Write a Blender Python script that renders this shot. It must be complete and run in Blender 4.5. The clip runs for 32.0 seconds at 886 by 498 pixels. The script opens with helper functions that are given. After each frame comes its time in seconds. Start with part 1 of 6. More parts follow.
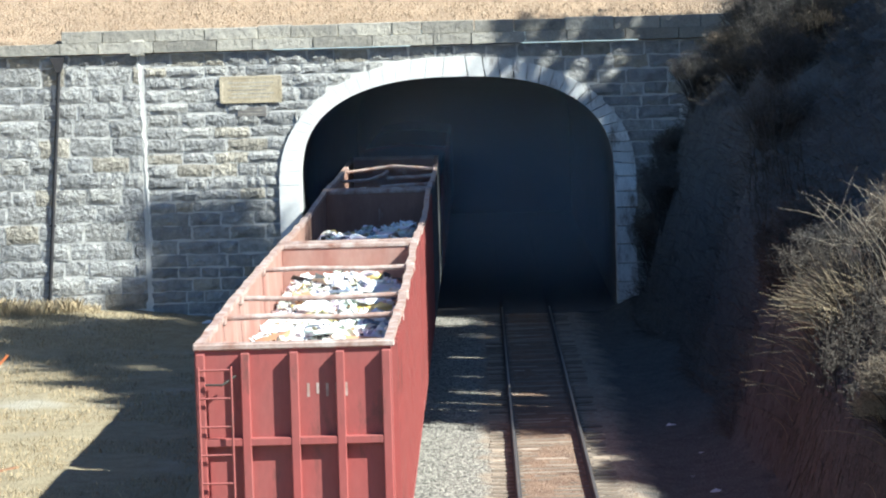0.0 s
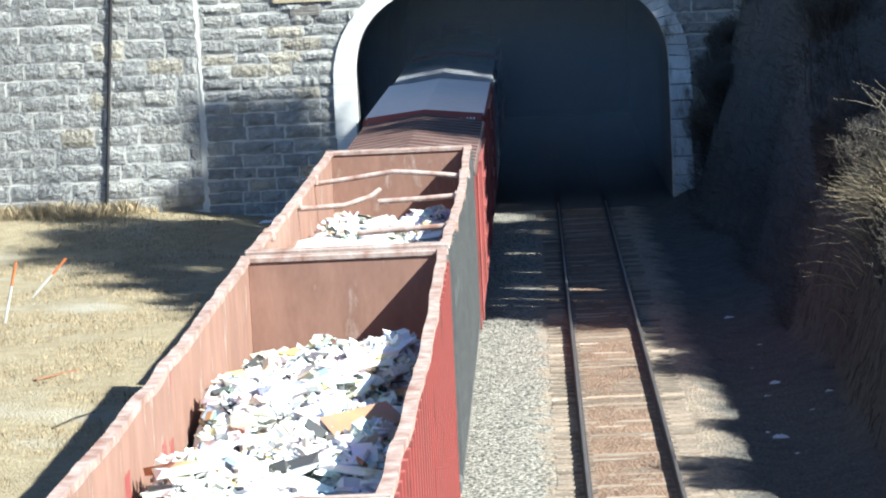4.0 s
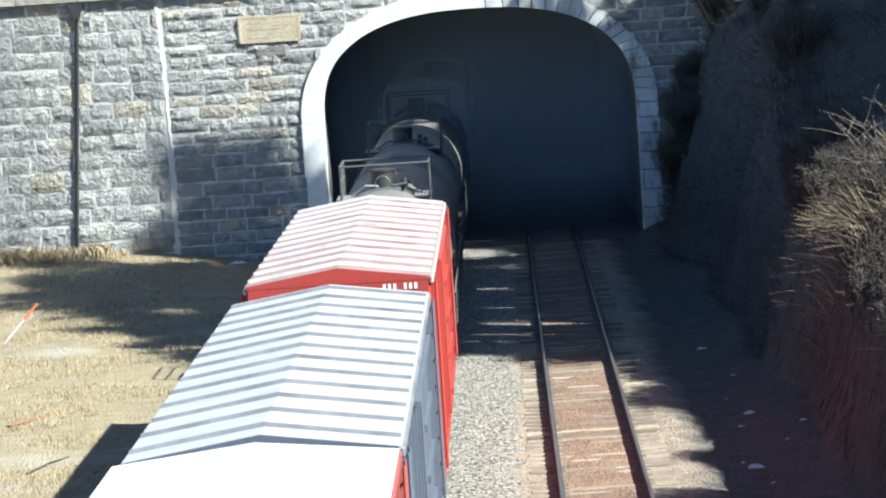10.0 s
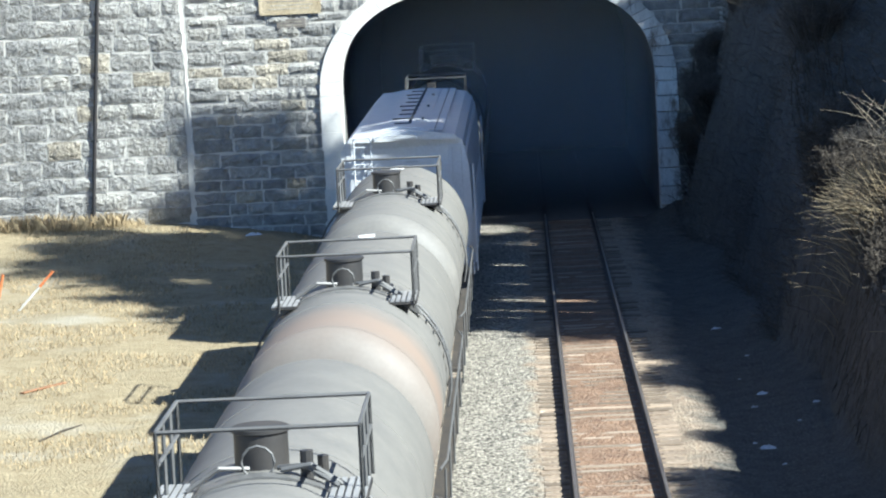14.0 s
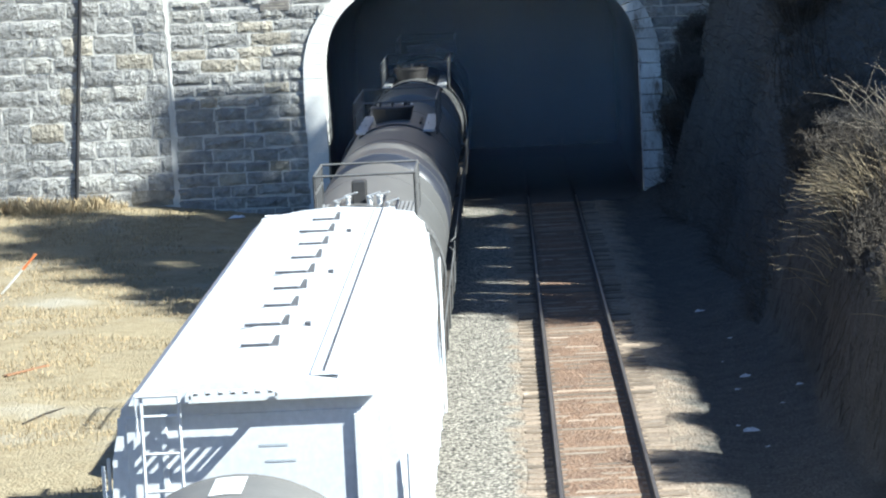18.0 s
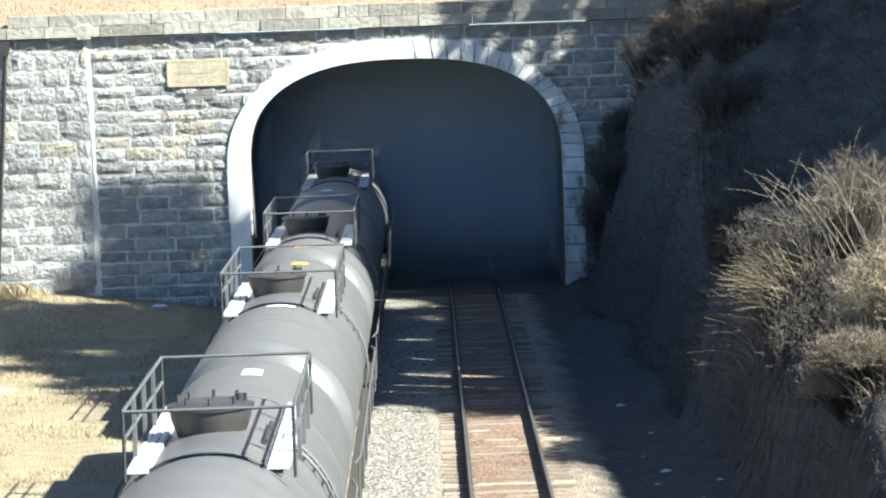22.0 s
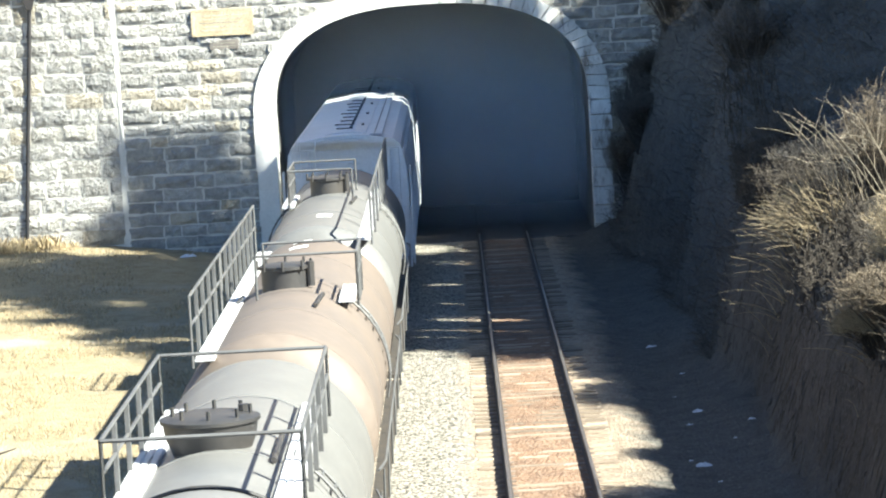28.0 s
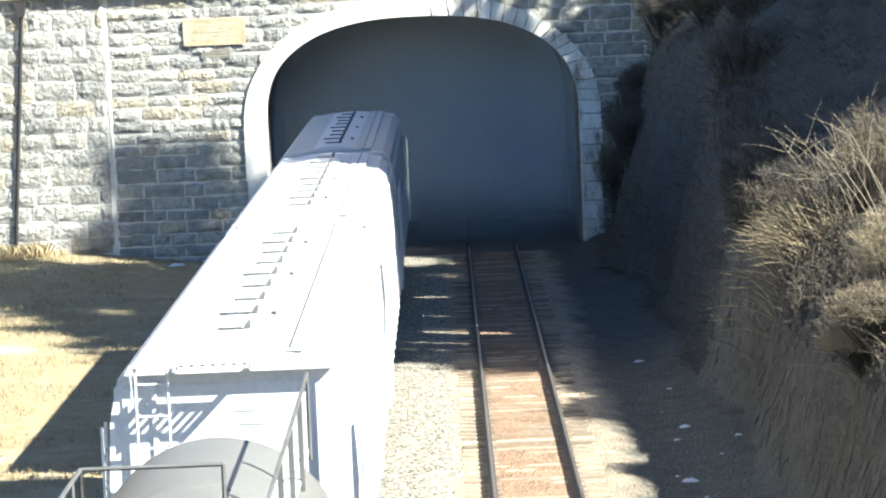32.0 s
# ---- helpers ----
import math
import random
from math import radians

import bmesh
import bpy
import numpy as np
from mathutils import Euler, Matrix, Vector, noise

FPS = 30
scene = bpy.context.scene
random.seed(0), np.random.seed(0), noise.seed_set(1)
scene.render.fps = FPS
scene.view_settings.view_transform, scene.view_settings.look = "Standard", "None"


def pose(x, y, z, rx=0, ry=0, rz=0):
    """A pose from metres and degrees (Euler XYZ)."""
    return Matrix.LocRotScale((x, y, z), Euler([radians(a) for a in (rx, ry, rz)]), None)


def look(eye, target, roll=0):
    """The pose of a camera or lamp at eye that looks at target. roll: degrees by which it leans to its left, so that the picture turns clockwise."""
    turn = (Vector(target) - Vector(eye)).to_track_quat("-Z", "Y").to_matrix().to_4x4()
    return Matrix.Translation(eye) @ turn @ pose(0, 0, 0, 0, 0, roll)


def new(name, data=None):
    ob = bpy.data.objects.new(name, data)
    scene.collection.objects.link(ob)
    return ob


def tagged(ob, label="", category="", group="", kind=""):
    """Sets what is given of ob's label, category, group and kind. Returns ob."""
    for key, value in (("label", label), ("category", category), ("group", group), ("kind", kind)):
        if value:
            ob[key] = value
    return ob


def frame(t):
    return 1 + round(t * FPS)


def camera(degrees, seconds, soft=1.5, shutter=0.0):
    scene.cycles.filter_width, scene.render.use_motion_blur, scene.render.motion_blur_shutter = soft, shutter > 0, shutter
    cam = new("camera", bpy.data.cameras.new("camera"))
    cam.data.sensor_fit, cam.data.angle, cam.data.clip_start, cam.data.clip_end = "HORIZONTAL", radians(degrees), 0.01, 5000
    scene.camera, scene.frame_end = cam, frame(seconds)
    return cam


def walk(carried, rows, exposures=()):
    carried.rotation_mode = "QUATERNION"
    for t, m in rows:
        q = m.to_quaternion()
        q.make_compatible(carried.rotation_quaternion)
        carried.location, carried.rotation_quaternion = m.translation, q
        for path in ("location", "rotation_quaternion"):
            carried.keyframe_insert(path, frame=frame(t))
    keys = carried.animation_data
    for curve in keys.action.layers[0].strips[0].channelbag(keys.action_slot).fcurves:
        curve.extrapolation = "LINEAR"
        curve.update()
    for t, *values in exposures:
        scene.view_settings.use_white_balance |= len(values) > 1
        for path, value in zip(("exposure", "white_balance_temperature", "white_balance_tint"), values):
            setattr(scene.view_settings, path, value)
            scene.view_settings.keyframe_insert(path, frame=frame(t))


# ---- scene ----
# A freight train comes out of a stone tunnel portal on the far track of two,
# seen by a hand-held long lens from high beside the line.  y runs into the
# tunnel, x to the right, z up from the rail heads; the portal stands at y = 0.
SOFT = 2.1
EXPOSURES = [(0.0, 1.5, 5750, 1), (2.0, 1.63, 5750, 1), (5.0, 1.56, 5750, 1), (13.0, 1.56, 5750, 1), (19.0, 1.58, 5750, 1), (21.0, 1.68, 5800, 0), (23.0, 2.12, 6100, 0), (32.0, 2.2, 6350, 0)]
EYE = (-1.365, -98.0, 9.47)
cam = camera(16.225, 32.0, soft=SOFT)


def aim(rx, ry, rz):
    return pose(*EYE, rx, ry, rz)


walk(cam, [
    (0.0, aim(85.608, 1.613, 0.580)),
    (0.5, aim(85.695, 1.955, 0.487)),
    (1.0, aim(85.215, 2.007, 0.243)),
    (1.5, aim(84.806, 2.126, 0.634)),
    (2.0, aim(84.508, 1.997, 0.989)),
    (2.5, aim(83.984, 1.814, 1.356)),
    (4.5, aim(83.722, 2.769, 1.527)),
    (5.0, aim(83.658, 2.456, 1.448)),
    (5.5, aim(83.570, 2.754, 1.579)),
    (6.0, aim(84.039, 2.970, 1.164)),
    (6.5, aim(84.574, 3.355, 0.913)),
    (7.0, aim(85.068, 3.414, 0.799)),
    (7.5, aim(84.636, 3.751, 1.242)),
    (8.0, aim(84.642, 3.622, 1.172)),
    (8.5, aim(84.613, 3.614, 0.992)),
    (9.0, aim(84.427, 3.368, 1.035)),
    (9.5, aim(84.375, 3.526, 0.976)),
    (10.0, aim(84.382, 3.792, 0.868)),
    (10.5, aim(84.454, 3.621, 0.782)),
    (11.0, aim(84.251, 2.741, 0.372)),
    (11.5, aim(84.025, 2.641, 0.222)),
    (12.0, aim(83.921, 2.370, 0.503)),
    (12.5, aim(84.110, 2.559, 0.643)),
    (13.0, aim(84.214, 2.427, 0.776)),
    (13.5, aim(84.009, 2.515, 0.988)),
    (14.0, aim(83.946, 2.775, 1.267)),
    (14.5, aim(83.891, 2.541, 1.437)),
    (16.5, aim(83.601, 2.920, 1.112)),
    (17.0, aim(83.544, 2.703, 1.010)),
    (17.5, aim(83.400, 2.675, 0.682)),
    (18.0, aim(83.609, 2.750, 0.961)),
    (18.5, aim(83.473, 2.541, 0.806)),
    (19.0, aim(83.360, 2.598, 0.955)),
    (19.5, aim(83.557, 2.370, 0.837)),
    (20.0, aim(84.177, 2.412, 0.617)),
    (20.5, aim(84.866, 2.333, 0.274)),
    (21.0, aim(85.103, 2.245, 0.178)),
    (21.5, aim(85.156, 2.110, -0.109)),
    (22.0, aim(85.249, 1.935, -0.393)),
    (22.5, aim(85.109, 2.099, -0.456)),
    (23.0, aim(85.768, 2.207, -0.756)),
    (23.5, aim(85.386, 2.357, -0.359)),
    (24.0, aim(85.258, 2.558, -0.261)),
    (24.5, aim(84.909, 2.403, 0.002)),
    (25.0, aim(84.832, 2.627, 0.067)),
    (25.5, aim(84.733, 2.704, 0.061)),
    (27.5, aim(84.012, 2.683, 0.085)),
    (28.0, aim(84.251, 3.072, 0.025)),
    (28.5, aim(84.395, 2.856, -0.062)),
    (29.0, aim(84.513, 2.664, -0.147)),
    (29.5, aim(84.384, 2.686, -0.149)),
    (30.0, aim(84.393, 2.703, -0.232)),
    (30.5, aim(84.484, 2.919, -0.234)),
    (31.0, aim(84.591, 2.660, -0.178)),
    (31.5, aim(84.546, 2.721, -0.164)),
    (32.0, aim(84.473, 2.348, -0.106)),
], exposures=EXPOSURES)


# ---------------------------------------------------------------- light
SUN = Vector((1.0, -0.52, 1.0)).normalized()          # towards the sun
world = bpy.data.worlds.new("sky")
scene.world = world
world.use_nodes = True
nt = world.node_tree
sky = nt.nodes.new("ShaderNodeTexSky")
sky.sky_type = "NISHITA"
sky.sun_disc = False
sky.ozone_density = 4.0
sky.dust_density = 0.3
sky.air_density = 0.6
sky.sun_elevation = math.asin(SUN.z)
sky.sun_rotation = math.atan2(SUN.x, SUN.y)
nt.links.new(sky.outputs[0], nt.nodes["Background"].inputs[0])
nt.nodes["Background"].inputs[1].default_value = 0.07
lamp = bpy.data.lights.new("sun", "SUN")
lamp.energy, lamp.angle, lamp.color = 5.0, radians(0.55), (1.0, 0.94, 0.85)
sun = new("sun", lamp)
sun.matrix_world = look(SUN * 60, (0, 0, 0))


# ---------------------------------------------------------------- materials
def mat(name, base, alt=None, rough=0.8, metal=0.0, scale=3.0, mix=0.5, stain=None, stain_scale=0.7, stain_at=0.55,
        bump=0.2, bump_scale=25.0, dist=0.01, world_coords=False, rand=0.0, island=False, stretch=(1, 1, 1), spec=0.5, grain=0.5, tints=False, belt=None):
    """A surface with grain and blotches at two scales, stains and fine relief."""
    m = bpy.data.materials.new(name)
    m.use_nodes = True
    n, l = m.node_tree.nodes, m.node_tree.links
    b = n["Principled BSDF"]
    b.inputs["Roughness"].default_value = rough
    b.inputs["Metallic"].default_value = metal
    b.inputs["Specular IOR Level"].default_value = spec
    if world_coords:
        src = n.new("ShaderNodeNewGeometry").outputs["Position"]
    else:
        src = n.new("ShaderNodeTexCoord").outputs["Object"]
    mp = n.new("ShaderNodeMapping")
    mp.inputs["Scale"].default_value = stretch
    l.new(src, mp.inputs[0])
    co = mp.outputs[0]

    def noise_tex(s, detail=5.0, r=0.6):
        t = n.new("ShaderNodeTexNoise")
        t.inputs["Scale"].default_value = s
        t.inputs["Detail"].default_value = detail
        t.inputs["Roughness"].default_value = r
        l.new(co, t.inputs["Vector"])
        return t

    def ramp(fac, lo, hi):
        r = n.new("ShaderNodeMapRange")
        r.inputs[1].default_value, r.inputs[2].default_value = lo, hi
        l.new(fac, r.inputs[0])
        return r.outputs[0]

    def blend(fac, a, c, kind="MIX"):
        x = n.new("ShaderNodeMix")
        x.data_type, x.blend_type = "RGBA", kind
        for sock, val in ((x.inputs[0], fac), (x.inputs[6], a), (x.inputs[7], c)):
            if isinstance(val, (int, float)):
                sock.default_value = val
            elif isinstance(val, tuple):
                sock.default_value = (*val, 1)
            else:
                l.new(val, sock)
        return x.outputs[2]

    alt = alt or tuple(c * 0.7 for c in base)
    t1 = noise_tex(scale)
    col = blend(ramp(t1.outputs[0], 0.5 - mix * 0.35, 0.5 + mix * 0.35), base, alt)
    t2 = noise_tex(scale * 9, 3.0)
    col = blend(ramp(t2.outputs[0], 0.3, 0.75), col, blend(grain, col, (0.0, 0.0, 0.0), "MIX")) if mix else col
    if belt:                                                 # a stained stretch along the object
        at, half, hue = belt
        sp = n.new("ShaderNodeSeparateXYZ")
        l.new(src, sp.inputs[0])
        ad = n.new("ShaderNodeMath")
        ad.operation = "MULTIPLY_ADD"
        l.new(noise_tex(0.8).outputs[0], ad.inputs[0])
        ad.inputs[1].default_value = 1.2
        l.new(sp.outputs[1], ad.inputs[2])
        cm = n.new("ShaderNodeMath")
        cm.operation = "SUBTRACT"
        l.new(ad.outputs[0], cm.inputs[0])
        cm.inputs[1].default_value = at + 0.6
        ab = n.new("ShaderNodeMath")
        ab.operation = "ABSOLUTE"
        l.new(cm.outputs[0], ab.inputs[0])
        rr = n.new("ShaderNodeMapRange")
        rr.interpolation_type = "SMOOTHSTEP"
        rr.inputs[1].default_value, rr.inputs[2].default_value, rr.inputs[3].default_value, rr.inputs[4].default_value = 0.0, half, 0.9, 0.0
        l.new(ab.outputs[0], rr.inputs[0])
        col = blend(rr.outputs[0], col, hue)
    if tints:                                                # some stones tan, some slate grey
        ri = n.new("ShaderNodeObjectInfo").outputs["Random"]
        cr = n.new("ShaderNodeValToRGB")
        cr.color_ramp.interpolation = "CONSTANT"
        cr.color_ramp.elements.new(0.5)
        cr.color_ramp.elements.new(0.7)
        for e, (pp, cc) in zip(cr.color_ramp.elements, ((0.0, (1, 1, 1)), (0.60, (1.10, 1.02, 0.88)), (0.74, (0.80, 0.81, 0.83)), (0.88, (1.10, 1.09, 1.06)))):
            e.position, e.color = pp, (*cc, 1)
        mh = n.new("ShaderNodeMath")
        mh.operation = "FRACT"
        mm = n.new("ShaderNodeMath")
        mm.operation = "MULTIPLY"
        mm.inputs[1].default_value = 7.31
        l.new(ri, mm.inputs[0])
        l.new(mm.outputs[0], mh.inputs[0])
        l.new(mh.outputs[0], cr.inputs[0])
        col = blend(1.0, col, cr.outputs[0], "MULTIPLY")
    if stain:
        t3 = noise_tex(stain_scale, 8.0, 0.7)
        col = blend(ramp(t3.outputs[0], stain_at, stain_at + 0.15), col, stain)
    if rand or island:
        if island:
            rv = n.new("ShaderNodeNewGeometry").outputs["Random Per Island"]
        else:
            rv = n.new("ShaderNodeObjectInfo").outputs["Random"]
        hsv = n.new("ShaderNodeHueSaturation")
        r = n.new("ShaderNodeMapRange")
        r.inputs[3].default_value, r.inputs[4].default_value = 1 - rand, 1 + rand
        l.new(rv, r.inputs[0])
        l.new(r.outputs[0], hsv.inputs["Value"])
        l.new(col, hsv.inputs["Color"])
        col = hsv.outputs[0]
    l.new(col, b.inputs["Base Color"])
    if bump:
        bn = n.new("ShaderNodeBump")
        bn.inputs["Strength"].default_value = bump
        bn.inputs["Distance"].default_value = dist
        t4 = noise_tex(bump_scale, 6.0)
        l.new(t4.outputs[0], bn.inputs["Height"])
        l.new(bn.outputs[0], b.inputs["Normal"])
    return m


def palette_mat(name, stops, rough=0.8, rand_island=True, bump=0.2):
    """Pieces that take one of several colours, by piece."""
    m = bpy.data.materials.new(name)
    m.use_nodes = True
    n, l = m.node_tree.nodes, m.node_tree.links
    b = n["Principled BSDF"]
    b.inputs["Roughness"].default_value = rough
    r = n.new("ShaderNodeValToRGB")
    r.color_ramp.interpolation = "CONSTANT"
    while len(r.color_ramp.elements) < len(stops):
        r.color_ramp.elements.new(0.5)
    for e, (p, c) in zip(r.color_ramp.elements, stops):
        e.position, e.color = p, (*c, 1)
    if rand_island:
        l.new(n.new("ShaderNodeNewGeometry").outputs["Random Per Island"], r.inputs[0])
    else:
        l.new(n.new("ShaderNodeObjectInfo").outputs["Random"], r.inputs[0])
    t = n.new("ShaderNodeTexNoise")
    t.inputs["Scale"].default_value = 9.0
    x = n.new("ShaderNodeMix")
    x.data_type, x.blend_type = "RGBA", "MULTIPLY"
    x.inputs[0].default_value = 0.5
    l.new(r.outputs[0], x.inputs[6])
    l.new(t.outputs[1], x.inputs[7])
    hs = n.new("ShaderNodeHueSaturation")
    hs.inputs["Saturation"].default_value = 0.9
    hs.inputs["Value"].default_value = 1.35
    l.new(x.outputs[2], hs.inputs["Color"])
    l.new(hs.outputs[0], b.inputs["Base Color"])
    return m


STONE = mat("rock_faced_granite", (0.50, 0.485, 0.45), (0.25, 0.248, 0.24), 0.9, scale=3.6, mix=0.75, stain=(0.62, 0.61, 0.57), stain_scale=2.6,
            stain_at=0.60, bump=1.0, bump_scale=7.0, dist=0.16, world_coords=True, rand=0.16, tints=True, grain=0.3)
MORTAR = mat("pale_lime_mortar", (0.68, 0.66, 0.61), (0.50, 0.485, 0.445), 0.95, scale=1.4, mix=0.6, bump=0.3, world_coords=True, grain=0.1)
RING = mat("weathered_limestone", (0.74, 0.73, 0.70), (0.67, 0.66, 0.63), 0.85, scale=1.2, mix=0.5, stain=(0.30, 0.29, 0.27), stain_scale=0.9,
           stain_at=0.70, bump=0.2, bump_scale=14, dist=0.02, world_coords=True, rand=0.03, grain=0.12)
RINGSTAINED = mat("streaked_limestone", (0.80, 0.79, 0.76), (0.58, 0.57, 0.54), 0.85, scale=1.6, mix=0.6, stain=(0.20, 0.17, 0.14), stain_scale=1.9,
                  stain_at=0.53, bump=0.3, bump_scale=14, dist=0.02, world_coords=True, rand=0.14, grain=0.15, stretch=(1.8, 1, 0.55))
CAP = mat("coping_stone", (0.46, 0.425, 0.35), (0.31, 0.29, 0.25), 0.9, scale=2.2, mix=0.7, stain=(0.13, 0.125, 0.115), stain_scale=1.6, stain_at=0.58,
          bump=0.9, bump_scale=7, dist=0.06, world_coords=True, rand=0.28, grain=0.3)
SEAM = mat("lime_leach_deposit", (0.74, 0.72, 0.67), (0.56, 0.54, 0.50), 0.95, scale=4, bump=0.4, bump_scale=10, world_coords=True, grain=0.1)
DARKLINING = mat("dark_vault_lining", (0.16, 0.16, 0.165), (0.11, 0.11, 0.115), 0.9, scale=0.5, bump=0.4, bump_scale=5, world_coords=True)
FLOORSTONE = mat("dark_ballast", (0.16, 0.15, 0.14), (0.10, 0.095, 0.09), 0.95, scale=6, bump=0.8, bump_scale=14, dist=0.04, world_coords=True)
PLAQUE = mat("tan_sandstone_tablet", (0.60, 0.51, 0.36), (0.48, 0.39, 0.25), 0.8, scale=2.5, bump=0.3, bump_scale=20, world_coords=True)
PLAQUE_DARK = mat("dark_bronze_tablet", (0.26, 0.235, 0.21), None, 0.6, scale=4, world_coords=True)
RAILSTEEL = mat("rusty_rail_side", (0.075, 0.06, 0.055), (0.05, 0.045, 0.045), 0.7, scale=4, bump=0.2, world_coords=True)
PLATE = mat("dusty_tie_plate", (0.30, 0.24, 0.19), (0.18, 0.14, 0.11), 0.8, scale=5, bump=0.2, rand=0.4)
RAILHEAD = mat("worn_rail_head", (0.42, 0.40, 0.38), (0.34, 0.31, 0.28), 0.38, 0.9, scale=3, bump=0.05, world_coords=True)
TIE = mat("weathered_sleeper_wood", (0.36, 0.29, 0.22), (0.22, 0.165, 0.12), 0.95, scale=3, mix=0.8, bump=0.6, bump_scale=18, dist=0.02, world_coords=True,
          rand=0.45, stretch=(0.5, 3, 3), stain=(0.66, 0.61, 0.54), stain_scale=2.2, stain_at=0.60)
BLACKSTEEL = mat("dirty_black_steel", (0.045, 0.042, 0.04), (0.08, 0.065, 0.05), 0.75, scale=3, bump=0.15)
RUSTPIPE = mat("dark_iron_pipe", (0.022, 0.022, 0.026), (0.04, 0.035, 0.035), 0.7, scale=3, world_coords=True)
BARK = mat("dark_bark", (0.10, 0.08, 0.06), (0.06, 0.05, 0.04), 0.95, scale=3, bump=0.6, world_coords=True)
LEAF = mat("dark_needles", (0.035, 0.042, 0.03), (0.045, 0.046, 0.032), 0.8, scale=2, bump=0, world_coords=True, island=True, rand=0.4)
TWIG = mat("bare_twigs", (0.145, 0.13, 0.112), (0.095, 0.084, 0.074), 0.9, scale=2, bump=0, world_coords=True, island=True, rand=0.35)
# stems coloured dark to carry the shade inside bushes and on the bank
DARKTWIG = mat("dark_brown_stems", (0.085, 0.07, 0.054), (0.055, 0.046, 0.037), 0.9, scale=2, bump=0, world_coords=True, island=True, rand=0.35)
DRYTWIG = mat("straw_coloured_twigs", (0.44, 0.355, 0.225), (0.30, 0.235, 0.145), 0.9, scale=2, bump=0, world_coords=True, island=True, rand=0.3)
# browner copy of the straw twigs for bush parts that lie in shade
BROWNTWIG = mat("shade_browned_twigs", (0.22, 0.175, 0.12), (0.14, 0.11, 0.08), 0.9, scale=2, bump=0, world_coords=True, island=True, rand=0.35)
STRAW = mat("dry_straw_grass", (0.50, 0.40, 0.24), (0.38, 0.29, 0.17), 0.9, scale=2, bump=0, world_coords=True, island=True, rand=0.35)
HILLSTRAW = mat("matted_dead_grass", (0.40, 0.29, 0.185), (0.29, 0.20, 0.13), 0.9, scale=2, bump=0, world_coords=True, island=True, rand=0.35)
WHITEJUNK = mat("white_litter", (0.75, 0.77, 0.80), (0.6, 0.62, 0.66), 0.6, scale=3, bump=0.2, world_coords=True)
ORANGE = mat("faded_orange_paint", (0.75, 0.22, 0.06), (0.6, 0.2, 0.08), 0.6, scale=6, bump=0.1, world_coords=True)
WHITEPAINT = mat("white_stake_paint", (0.78, 0.78, 0.74), (0.6, 0.58, 0.52), 0.6, scale=6, bump=0.1, world_coords=True)
RUSTBAR = mat("rusty_flat_bar", (0.34, 0.17, 0.085), (0.25, 0.125, 0.065), 0.85, scale=4, bump=0.3, world_coords=True)


